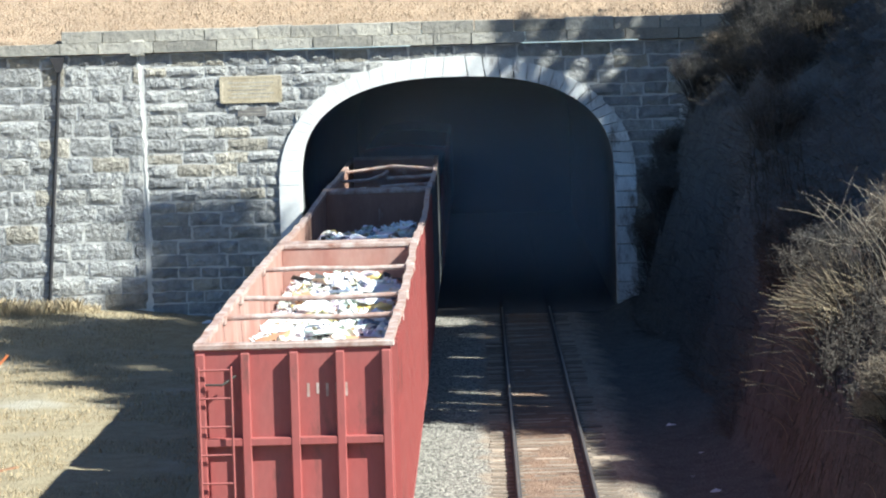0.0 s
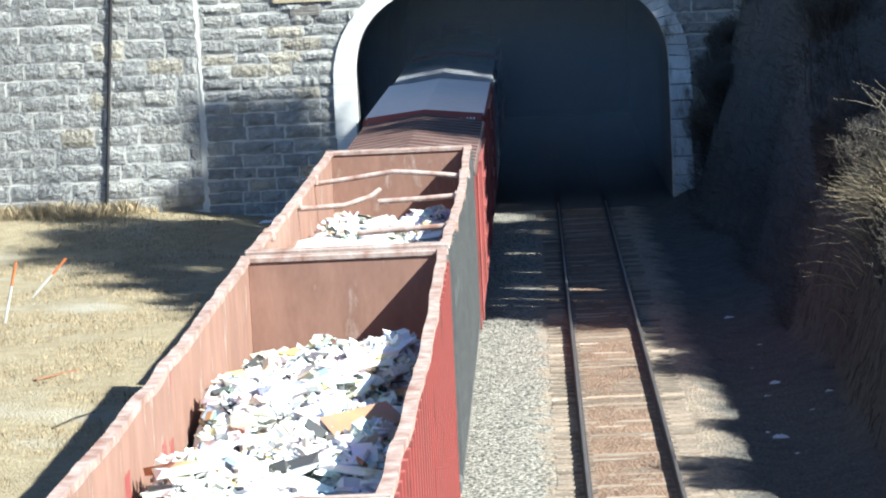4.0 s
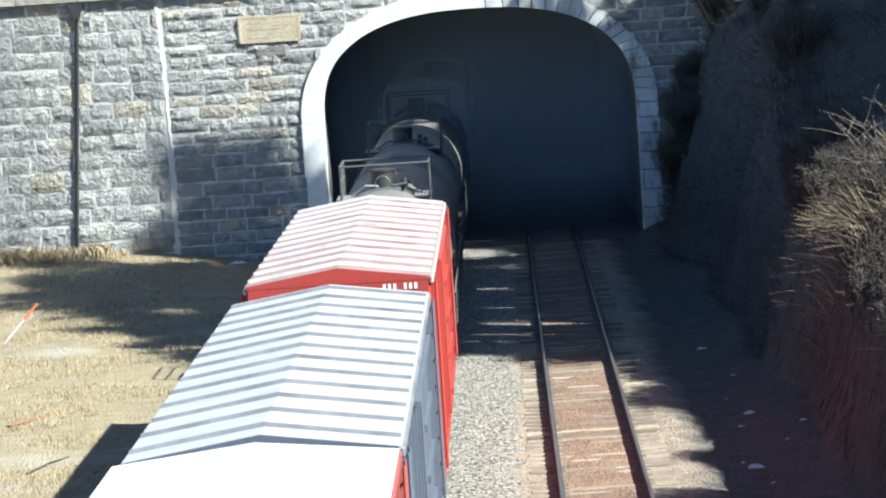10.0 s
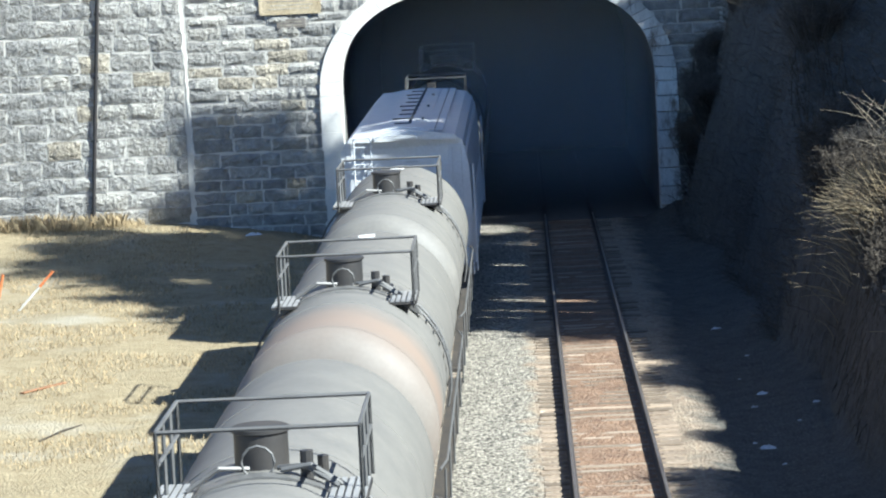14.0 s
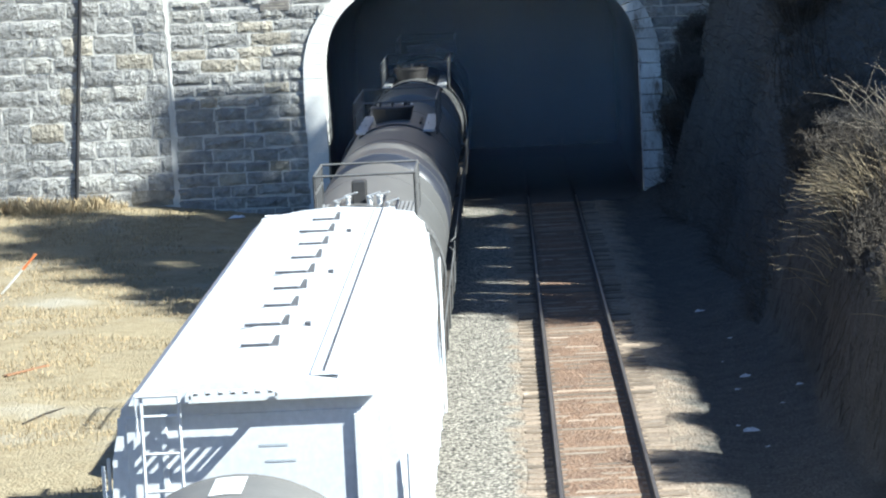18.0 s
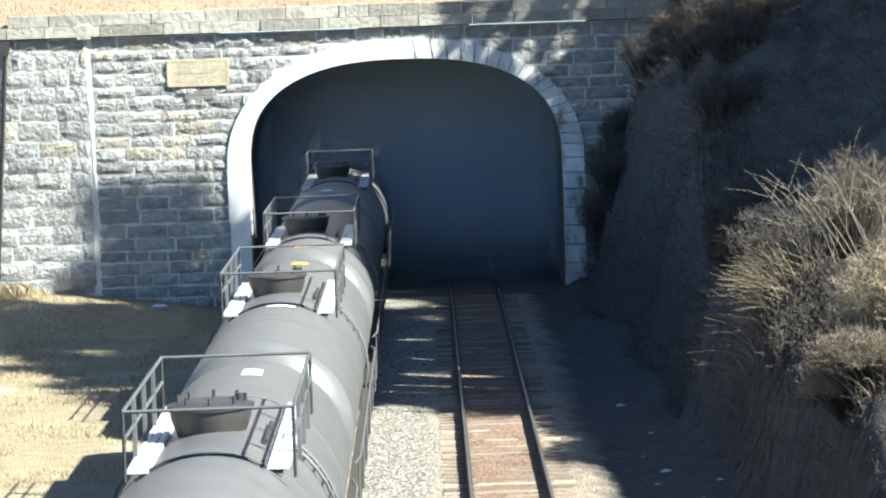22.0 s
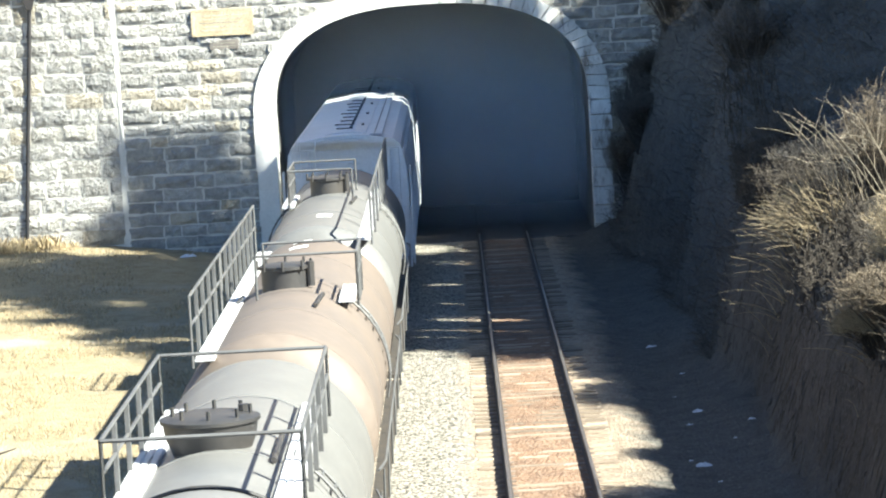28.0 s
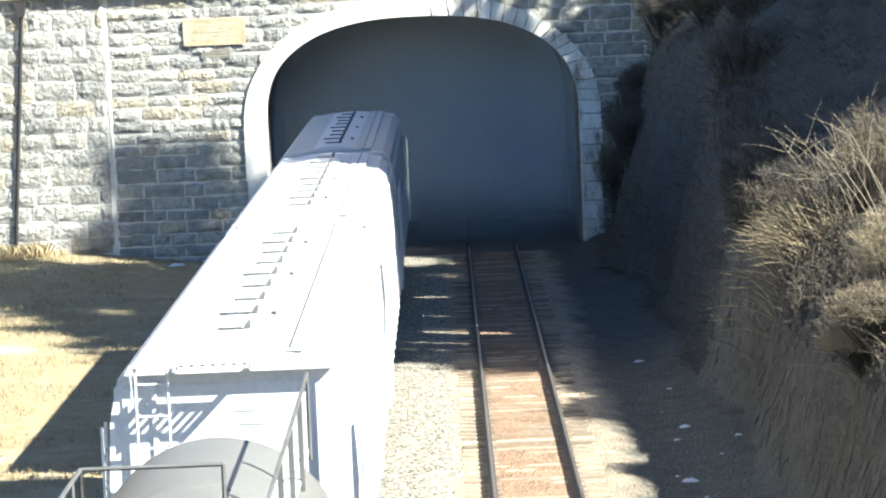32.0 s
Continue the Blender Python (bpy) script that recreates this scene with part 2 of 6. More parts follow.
def ground_mat():
    """Ballast along the tracks, dry grass to one side, leaf litter on the bank."""
    m = bpy.data.materials.new("ground_cover")
    m.use_nodes = True
    n, l = m.node_tree.nodes, m.node_tree.links
    b = n["Principled BSDF"]
    b.inputs["Roughness"].default_value = 0.95
    b.inputs["Specular IOR Level"].default_value = 0.2
    pos = n.new("ShaderNodeNewGeometry").outputs["Position"]
    sep = n.new("ShaderNodeSeparateXYZ")
    l.new(pos, sep.inputs[0])

    def tex(s, d=5.0, r=0.6):
        t = n.new("ShaderNodeTexNoise")
        t.inputs["Scale"].default_value, t.inputs["Detail"].default_value, t.inputs["Roughness"].default_value = s, d, r
        l.new(pos, t.inputs["Vector"])
        return t.outputs[0]

    def rng(v, a, c, lo=0.0, hi=1.0):
        r = n.new("ShaderNodeMapRange")
        for i, x in enumerate((a, c, lo, hi)):
            r.inputs[i + 1].default_value = x
        l.new(v, r.inputs[0])
        return r.outputs[0]

    def mix(f, a, c):
        x = n.new("ShaderNodeMix")
        x.data_type = "RGBA"
        for sock, val in ((x.inputs[0], f), (x.inputs[6], a), (x.inputs[7], c)):
            if isinstance(val, tuple):
                sock.default_value = (*val, 1)
            else:
                l.new(val, sock)
        return x.outputs[2]

    def op(kind, a, c):
        x = n.new("ShaderNodeMath")
        x.operation = kind
        for sock, val in zip(x.inputs, (a, c)):
            if isinstance(val, (int, float)):
                sock.default_value = val
            else:
                l.new(val, sock)
        return x.outputs[0]

    big, mid, fine = tex(0.35), tex(2.2), tex(14.0)
    # broken stone
    vor = n.new("ShaderNodeTexVoronoi")
    vor.inputs["Scale"].default_value = 15.0
    l.new(pos, vor.inputs["Vector"])
    stone = mix(rng(vor.outputs["Color"], 0.1, 0.9), (0.18, 0.167, 0.142), (0.50, 0.46, 0.385))
    stone = mix(rng(vor.outputs["Distance"], 0.42, 0.75), stone, (0.07, 0.065, 0.06))
    # dry grass with bare earth and pale stony patches
    grass = mix(rng(mid, 0.35, 0.68), (0.38, 0.325, 0.215), (0.26, 0.21, 0.13))
    grass = mix(rng(fine, 0.3, 0.75), grass, (0.21, 0.17, 0.105))
    grass = mix(rng(big, 0.55, 0.72), grass, (0.33, 0.30, 0.235))
    # sandy dirt by the sleepers
    sand = mix(rng(mid, 0.35, 0.7), (0.28, 0.22, 0.16), (0.20, 0.15, 0.11))
    sand = mix(rng(fine, 0.45, 0.75), sand, (0.42, 0.37, 0.30))
    rust = mix(rng(mid, 0.35, 0.7), (0.235, 0.15, 0.10), (0.14, 0.09, 0.065))
    rust = mix(rng(fine, 0.5, 0.8), rust, (0.38, 0.30, 0.23))
    # grey gravel and soil beside the bank, darkened to deepen the shade there
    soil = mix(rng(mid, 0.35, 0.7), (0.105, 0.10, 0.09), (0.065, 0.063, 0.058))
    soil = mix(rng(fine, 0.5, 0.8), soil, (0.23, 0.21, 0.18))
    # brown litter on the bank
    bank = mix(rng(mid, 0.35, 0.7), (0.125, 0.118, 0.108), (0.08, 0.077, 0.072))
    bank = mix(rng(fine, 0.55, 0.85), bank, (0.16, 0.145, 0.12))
    # warm dead grass over the portal
    top = mix(rng(mid, 0.3, 0.7), (0.34, 0.235, 0.15), (0.22, 0.15, 0.10))
    top = mix(rng(fine, 0.4, 0.75), top, (0.42, 0.33, 0.23))
    wob = op("MULTIPLY", op("SUBTRACT", tex(1.3), 0.5), 1.6)
    x = op("ADD", sep.outputs[0], wob)
    z = sep.outputs[2]
    col = mix(rng(x, -6.9, -6.4), grass, stone)
    col = mix(rng(x, -1.55, -1.25), col, sand)
    col = mix(rng(sep.outputs[0], -0.85, -0.68), col, rust)
    col = mix(rng(sep.outputs[0], 0.72, 0.9), col, sand)
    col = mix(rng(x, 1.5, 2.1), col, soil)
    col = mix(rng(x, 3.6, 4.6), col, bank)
    high = op("MULTIPLY", rng(sep.outputs[1], 0.2, 0.6), rng(z, 7.0, 8.0))
    col = mix(high, col, top)
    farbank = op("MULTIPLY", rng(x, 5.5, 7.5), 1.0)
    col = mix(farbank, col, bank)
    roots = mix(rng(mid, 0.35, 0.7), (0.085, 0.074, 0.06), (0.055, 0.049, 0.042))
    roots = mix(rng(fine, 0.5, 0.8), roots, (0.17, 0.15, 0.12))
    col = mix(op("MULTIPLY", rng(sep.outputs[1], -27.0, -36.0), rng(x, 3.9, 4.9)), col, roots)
    l.new(col, b.inputs["Base Color"])
    bn = n.new("ShaderNodeBump")
    bn.inputs["Strength"].default_value, bn.inputs["Distance"].default_value = 0.9, 0.05
    hgt = op("ADD", op("MULTIPLY", fine, 0.8), op("MULTIPLY", vor.outputs["Distance"], -0.8))
    l.new(hgt, bn.inputs["Height"])
    l.new(bn.outputs[0], b.inputs["Normal"])
    return m


GROUND = ground_mat()


# ---------------------------------------------------------------- mesh tools
class Geo:
    """Vertices and faces gathered for one mesh."""

    def __init__(self):
        self.v, self.f = [], []

    def add(self, vs, fs):
        k = len(self.v)
        self.v.extend(vs)
        self.f.extend(tuple(i + k for i in q) for q in fs)
        return self

    def box(self, lo, hi, c=0.0):
        (x0, y0, z0), (x1, y1, z1) = lo, hi
        if c <= 0:
            vs = [(x0, y0, z0), (x1, y0, z0), (x1, y1, z0), (x0, y1, z0), (x0, y0, z1), (x1, y0, z1), (x1, y1, z1), (x0, y1, z1)]
            return self.add(vs, [(3, 2, 1, 0), (4, 5, 6, 7), (0, 1, 5, 4), (1, 2, 6, 5), (2, 3, 7, 6), (3, 0, 4, 7)])
        # chamfered along y-parallel and vertical edges: stacked rings
        def ring(z, e):
            a, b_, d, g = x0 + e, x1 - e, y0 + e, y1 - e
            return [(a + c, d, z), (b_ - c, d, z), (b_, d + c, z), (b_, g - c, z), (b_ - c, g, z), (a + c, g, z), (a, g - c, z), (a, d + c, z)]
        vs = ring(z0, c) + ring(z0 + c, 0) + ring(z1 - c, 0) + ring(z1, c)
        fs = [tuple(reversed(range(8))), tuple(range(24, 32))]
        for r in range(3):
            for i in range(8):
                j = (i + 1) % 8
                fs.append((r * 8 + i, r * 8 + j, r * 8 + 8 + j, r * 8 + 8 + i))
        return self.add(vs, fs)

    def tube(self, pts, r, n=6, r_end=None, cap=True):
        pts = [Vector(p) for p in pts]
        m = len(pts)
        vs, fs = [], []
        for i, p in enumerate(pts):
            d = (pts[min(i + 1, m - 1)] - pts[max(i - 1, 0)]).normalized()
            up = Vector((0, 0, 1)) if abs(d.z) < 0.9 else Vector((1, 0, 0))
            a = d.cross(up).normalized()
            b_ = d.cross(a)
            rr = r if r_end is None else r + (r_end - r) * i / (m - 1)
            for k in range(n):
                t = 2 * math.pi * k / n
                vs.append(tuple(p + a * math.cos(t) * rr + b_ * math.sin(t) * rr))
        for i in range(m - 1):
            for k in range(n):
                j = (k + 1) % n
                fs.append((i * n + k, i * n + j, (i + 1) * n + j, (i + 1) * n + k))
        if cap:
            fs.append(tuple(reversed(range(n))))
            fs.append(tuple(range((m - 1) * n, m * n)))
        return self.add(vs, fs)

    def prism(self, prof, y0, y1, caps=True):
        """A closed outline (x, z), counter-clockwise seen from -y, drawn out along y."""
        n = len(prof)
        vs = [(x, y0, z) for x, z in prof] + [(x, y1, z) for x, z in prof]
        fs = [(i, (i + 1) % n, n + (i + 1) % n, n + i) for i in range(n)]
        fs = [tuple(reversed(q)) for q in fs]
        if caps:
            fs += [tuple(range(n)), tuple(reversed(range(n, 2 * n)))]
        return self.add(vs, fs)

    def lathe_y(self, prof, cx, cz, n=40):
        """Outline of (y, radius) turned round a lengthwise axis."""
        vs, fs = [], []
        for y, r in prof:
            for k in range(n):
                t = 2 * math.pi * k / n
                vs.append((cx + r * math.cos(t), y, cz + r * math.sin(t)))
        for i in range(len(prof) - 1):
            for k in range(n):
                j = (k + 1) % n
                fs.append((i * n + k, (i + 1) * n + k, (i + 1) * n + j, i * n + j))
        fs += [tuple(range(n)), tuple(reversed(range((len(prof) - 1) * n, len(prof) * n)))]
        return self.add(vs, fs)

    def lathe_z(self, prof, cx, cy, n=24):
        vs, fs = [], []
        for z, r in prof:
            for k in range(n):
                t = 2 * math.pi * k / n
                vs.append((cx + r * math.cos(t), cy + r * math.sin(t), z))
        for i in range(len(prof) - 1):
            for k in range(n):
                j = (k + 1) % n
                fs.append((i * n + k, i * n + j, (i + 1) * n + j, (i + 1) * n + k))
        fs += [tuple(reversed(range(n))), tuple(range((len(prof) - 1) * n, len(prof) * n))]
        return self.add(vs, fs)

    def mesh(self, name, material, smooth=0):
        me = bpy.data.meshes.new(name)
        me.from_pydata(self.v, [], self.f)
        me.materials.append(material)
        if smooth:
            me.polygons.foreach_set("use_smooth", [True] * len(me.polygons))
            me.set_sharp_from_angle(angle=radians(smooth))
        me.update()
        return me


def part(name, geo, material, parent, label="", smooth=0):
    me = geo if isinstance(geo, bpy.types.Mesh) else geo.mesh(name, material, smooth)
    ob = new(name, me)
    ob.parent = parent
    return tagged(ob, label)


def thing(name, label, category, group="", kind=""):
    return tagged(new(name), label, category, group, kind)


def solo(name, geo, material, label, category="", group="", kind="", smooth=0):
    return tagged(new(name, geo.mesh(name, material, smooth)), label, category, group, kind)


# ---------------------------------------------------------------- the ground
def smooth(a, b, x):
    t = min(1.0, max(0.0, (x - a) / (b - a)))
    return t * t * (3 - 2 * t)


def crest(y):
    """Height at which the steep bank eases off."""
    return 2.55 + 0.55 * smooth(-47, -36, y) + 3.9 * smooth(-28, -9, y) - 0.5 * smooth(-8, -3, y) + 0.25 * math.sin(y * 0.35)


def toe(y):
    return 4.3 - 0.72 * smooth(-14, -2, y) + 0.15 * math.sin(y * 0.5 + 1)


def ground_z(x, y):
    nz = noise.noise((x * 0.5, y * 0.5, 0)) * 0.10 + noise.noise((x * 1.7, y * 1.7, 3)) * 0.04
    if y > 0.6:                                              # the hill over the tunnel
        return 8.75 + 0.52 * (y - 0.6) * (1 if y < 40 else 0) + (20.5 if y >= 40 else 0) + nz * 1.5 + max(0.0, x - 5) * 0.25
    if abs(x) < 0.72:                                        # rusty dirt drifted over the sleepers
        return -0.184 + 0.022 * noise.noise((x * 1.5, y * 1.3, 1)) + 0.01 * noise.noise((x * 4, y * 4, 7))
    if 0.72 < abs(x) < 1.4:
        return -0.207 + 0.02 * noise.noise((x * 2, y * 2, 1))
    if -6.6 < x < 1.7:
        return -0.186 + (0.025 * noise.noise((x * 5, y * 5, 1)))
    if x <= -6.6:
        z = -0.21 - 0.22 * smooth(-6.6, -7.8, x)
        z += 0.28 * smooth(-8.5, -13, x) * smooth(-9, -0.5, y) + 0.12 * smooth(-9, -14, x) + 0.34 * smooth(-7.2, -9.5, x) * smooth(-7, -0.5, y)
        return z + nz * smooth(-6.6, -8, x)
    z = -0.21 - 0.12 * smooth(1.7, 2.6, x) + 0.25 * smooth(2.8, 4.4, x) + 0.55 * smooth(1.9, 3.4, x) * smooth(-7, -0.8, y)
    t, c = toe(y), crest(y)
    if x > t:
        run = c / 3.5
        up = (x - t) * 3.5 if x < t + run else c + (x - t - run) * 0.62
        z += up + nz * 1.6
        if y > -18:                                          # slumped, lumpy ground beside the portal
            z += (0.55 * noise.noise((x * 0.9, y * 0.8, 9)) + 0.25 * noise.noise((x * 2.2, y * 2.0, 5))) * smooth(t, t + 0.8, x)
    return min(z + nz * 0.5, 26.0)


def axis(*spans):
    out = []
    for a, b, s in spans:
        k = max(1, round((b - a) / s))
        out += [a + (b - a) * i / k for i in range(k)]
    return out + [spans[-1][1]]


xs = axis((-900, -100, 200), (-100, -30, 14), (-30, -17, 1.5), (-17, -6.6, 0.4), (-6.6, -1.4, 0.65), (-1.4, 1.8, 0.2), (1.8, 10, 0.22), (10, 24, 0.9), (24, 60, 6), (60, 900, 210))
ys = axis((-900, -110, 160), (-110, -62, 4), (-62, 0.3, 0.45), (0.3, 0.7, 0.4), (0.7, 12, 0.6), (12, 40, 4), (40, 900, 170))
g = Geo()
g.v = [(x, y, ground_z(x, y)) for y in ys for x in xs]
w = len(xs)
for j in range(len(ys) - 1):
    for i in range(w - 1):
        if ys[j] < 0.65 and ys[j + 1] > 0.35 and xs[i + 1] > -7.7 and xs[i] < 3.6:
            continue                                         # the tunnel mouth
        g.f.append((j * w + i, j * w + i + 1, (j + 1) * w + i + 1, (j + 1) * w + i))
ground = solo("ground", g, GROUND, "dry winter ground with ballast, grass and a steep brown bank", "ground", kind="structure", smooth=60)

# ---------------------------------------------------------------- the portal
CX, SPRING = -2.04, 4.1


def intrados(t):
    """Edge of the opening; t from 0 (left springing) to 1 (right springing)."""
    a = math.pi * (1 - t)
    c, s = math.cos(a), math.sin(a)
    return CX + 4.96 * math.copysign(abs(c) ** 0.8, c), SPRING + 3.28 * abs(s) ** 0.8


def extrados(t):
    a = math.pi * (1 - t)
    c, s = math.cos(a), math.sin(a)
    return CX + 5.63 * math.copysign(abs(c) ** 0.909, c), SPRING + 3.92 * abs(s) ** 0.909


def ring_half(z):
    """Half width of the outside of the arch ring at a height."""
    if z <= SPRING:
        return 5.55
    u = (z - SPRING) / 3.92
    return 5.63 * (1 - u ** 2.2) ** (1 / 2.2) if u < 1 else 0.0


wall = thing("wall_portal", "grey rock-faced granite tunnel portal wall with pale mortar joints", "wall", kind="structure")
XL, XR, TOP = -26.0, 9.0, 8.36
K = 48


def opening_top(x):
    u = abs(x - CX) / 5.2
    return SPRING + 3.5 * max(0.0, 1 - u ** 2.5) ** (1 / 2.5)


edge = [(CX - 5.2 * math.cos(math.pi * k / K), opening_top(CX - 5.2 * math.cos(math.pi * k / K))) for k in range(K + 1)]
g = Geo().prism([(XL, -1.0), (CX - 5.2, -1.0)] + edge + [(CX + 5.2, -1.0), (XR, -1.0), (XR, TOP), (XL, TOP)], -0.014, 1.2)
part("mortar_backing", g, MORTAR, wall)

# unit stones, shared by all blocks of the wall
rng = random.Random(4)
UNIT = []
for k in range(10):
    g = Geo()
    nx, nzz = 5, 4
    for j in range(nzz):
        for i in range(nx):
            u, v_ = i / (nx - 1), j / (nzz - 1)
            rim = i in (0, nx - 1) or j in (0, nzz - 1)
            if rim:
                y = -0.30 - 0.12 * rng.random()
                u += rng.uniform(-0.03, 0.03)
                v_ += rng.uniform(-0.075, 0.075)
            else:
                y = -rng.uniform(0.55, 1.0)
                u += rng.uniform(-0.07, 0.07)
                v_ += rng.uniform(-0.10, 0.10)
            g.v.append((u, y, v_))
    for j in range(nzz - 1):
        for i in range(nx - 1):
            g.f.append((j * nx + i, j * nx + i + 1, (j + 1) * nx + i + 1, (j + 1) * nx + i))
    edge = [i for i in range(nx)] + [j * nx + nx - 1 for j in range(1, nzz)] + [(nzz - 1) * nx + i for i in range(nx - 2, -1, -1)] + [j * nx for j in range(nzz - 2, 0, -1)]
    back = len(g.v)
    for e in edge:
        x, y, z = g.v[e]
        g.v.append((x, 0.3, z))
    for a in range(len(edge)):
        b_ = (a + 1) % len(edge)
        g.f.append((edge[b_], edge[a], back + a, back + b_))
    UNIT.append(g.mesh("stone", STONE, 0))


def lay(x0, x1, z0, z1, heights, lengths, gap, deep, cut=None):
    """Courses of stones between x0 and x1."""
    z = z0
    while z < z1 - 0.12:
        h = rng.uniform(*heights)
        if z + h > z1 - 0.15:
            h = z1 - z
        a, b_ = x0, x1
        if cut:
            a, b_ = cut(z + h * 0.5, x0, x1)
        x = a
        while x < b_ - 0.05:
            L = rng.uniform(*lengths)
            if x + L > b_ - 0.28:
                L = b_ - x
            yield x + gap / 2, z + gap / 2, L - gap, h - gap, deep
            x += L
        z += h


blocks = []
blocks += list(lay(-20.5, -11.95, -0.3, TOP, (0.50, 0.62), (0.7, 1.5), 0.055, 0.085))
left_cut = lambda z, a, b_: (a, CX - max(0.4, ring_half(z) - 0.06)) if ring_half(z) > 0.5 else (a, CX)
right_cut = lambda z, a, b_: (CX + max(0.4, ring_half(z) - 0.06), b_) if ring_half(z) > 0.5 else (CX, b_)
blocks += list(lay(-11.82, CX, -0.3, TOP, (0.33, 0.46), (0.55, 1.35), 0.05, 0.08, left_cut))
blocks += list(lay(CX, 6.6, -0.3, TOP, (0.33, 0.46), (0.6, 1.4), 0.05, 0.08, right_cut))
rest = Geo()
for k, (x, z, L, h, deep) in enumerate(blocks):
    me = UNIT[rng.randrange(10)]
    if x > 3.9 and z < 5.0 or x < -16.6:
        rest.add([(x + vx.co.x * L, vx.co.y * deep, z + vx.co.z * h) for vx in me.vertices], [tuple(p.vertices) for p in me.polygons])
        continue
    s = part("stone", me, STONE, wall)
    s.location, s.scale = (x, 0, z + rng.uniform(-0.018, 0.018)), (L, deep * rng.uniform(0.7, 1.4), h)
    s.rotation_euler = (0, rng.uniform(-0.012, 0.012), 0)
if rest.v:
    tagged(part("stone_rest", rest, STONE, wall), kind="stuff")

# the pale seam of lime where two building campaigns meet
g = Geo()
zz = 2.0
lv = []
while zz < 8.36:
    xx = -11.83 - (zz - 3.28) * 0.04
    wd = 0.05 + 0.11 * noise.noise((zz * 2.1, 0, 0)) + 0.05 * noise.noise((zz * 7, 2, 0))
    sh = 0.05 * noise.noise((zz * 3, 5, 0))
    k = len(g.v)
    g.v += [(xx + sh - wd, -0.020, zz), (xx + sh - wd * 0.5, -0.040, zz), (xx + sh + wd * 0.5, -0.042, zz), (xx + sh + wd, -0.020, zz)]
    if k:
        g.f += [(k - 4 + i, k - 3 + i, k + 1 + i, k + i) for i in range(3)]
    zz += 0.06
part("lime_seam", g, SEAM, wall, "white streak of leached lime down the masonry")

# arch ring: jamb blocks and voussoirs
ring = thing("portal_arch", "pale limestone arch ring with jamb blocks, stained near the crown", "arch", kind="structure")
NV = 37
for k in range(NV):
    joint = 0.0003 if k < NV * 0.5 else 0.0011
    t0, t1 = k / NV + joint, (k + 1) / NV - joint
    g = Geo()
    n_in = [intrados(t0), intrados((t0 + t1) / 2), intrados(t1)]
    n_out = [extrados(t0), extrados((t0 + t1) / 2), extrados(t1)]
    front = -0.14 - rng.uniform(0, 0.006)
    prof = [n_in[0], n_in[1], n_in[2], n_out[2], n_out[1], n_out[0]]
    c0 = (sum(p[0] for p in prof) / 6, sum(p[1] for p in prof) / 6)
    small = [(c0[0] + (p[0] - c0[0]) * 0.99, c0[1] + (p[1] - c0[1]) * 0.99) for p in prof]
    vs = [(x, 0.9, z) for x, z in prof] + [(x, front + 0.004, z) for x, z in prof] + [(x, front, z) for x, z in small]
    fs = []
    for r in range(2):
        for i in range(6):
            j = (i + 1) % 6
            fs.append((r * 6 + i, r * 6 + j, r * 6 + 6 + j, r * 6 + 6 + i))
    fs.append((12, 13, 14, 15, 16, 17))
    g.add(vs, fs)
    part("voussoir", g, RINGSTAINED if k > NV * 0.52 else RING, ring)
for side in (-1, 1):
    z = -0.4
    while z < SPRING - 0.02:
        h = min(SPRING - z, rng.uniform(0.5, 0.64))
        if SPRING - z - h < 0.25:
            h = SPRING - z
        xa, xb = CX + side * 4.96, CX + side * (5.63 + rng.uniform(-0.05, 0.03))
        lo, hi = min(xa, xb), max(xa, xb)
        gap = 0.002 if side < 0 else 0.016
        g = Geo().box((lo, -0.15 - rng.uniform(0, 0.008), z + gap), (hi, 0.9, z + h - gap), gap)
        part("jamb_block", g, RING if side < 0 else RINGSTAINED, ring)
        z += h

# cornice and upper course
cornice = thing("portal_cornice", "weathered projecting stone cornice and parapet course", "cornice", kind="structure")
x = XL
while x < 7.5:
    L = rng.uniform(1.1, 2.0)
    g = Geo().prism([(x + 0.012, 8.40), (x + L - 0.012, 8.40), (x + L - 0.012, 8.74), (x + 0.012, 8.74)], -0.21 - rng.uniform(0, 0.03), 0.75)
    part("cornice_block", g, CAP, cornice)
    x += L
x = -14.4
while x < 7.5:
    L = rng.uniform(0.9, 1.7)
    g = Geo().box((x + 0.01, -0.09 - rng.uniform(0, 0.03), 8.744), (x + L - 0.01, 0.7, 9.13 + rng.uniform(-0.02, 0.03)), 0.015)
    part("parapet_block", g, CAP, cornice)
    x += L
g = Geo().box((-12.25, -0.21, 8.30), (-11.78, 0.3, 8.80), 0.03)
part("corner_block", g, CAP, cornice, "pale block at the joint of the cornice")

# tunnel lining, dark and long
lin = Geo()
prof_in = [(CX - 4.96, -0.4)] + [intrados(i / 40) for i in range(41)] + [(CX + 4.96, -0.4)]
prof_out = [(CX + (x - CX) * 1.08, z + (0.35 if z > 0 else 0)) for x, z in prof_in]
n = len(prof_in)
yy = [0.9, 3, 8, 20, 60, 150, 380]
for y in yy:
    lin.v += [(x, y, z) for x, z in prof_in]
for r in range(len(yy) - 1):
    for i in range(n - 1):
        lin.f.append((r * n + i, r * n + i + 1, (r + 1) * n + i + 1, (r + 1) * n + i))
k0 = len(lin.v)
for y in yy:
    lin.v += [(x, y, z) for x, z in prof_out]
for r in range(len(yy) - 1):
    for i in range(n - 1):
        lin.f.append((k0 + r * n + i + 1, k0 + r * n + i, k0 + (r + 1) * n + i, k0 + (r + 1) * n + i + 1))
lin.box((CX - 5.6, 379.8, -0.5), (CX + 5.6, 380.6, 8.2))
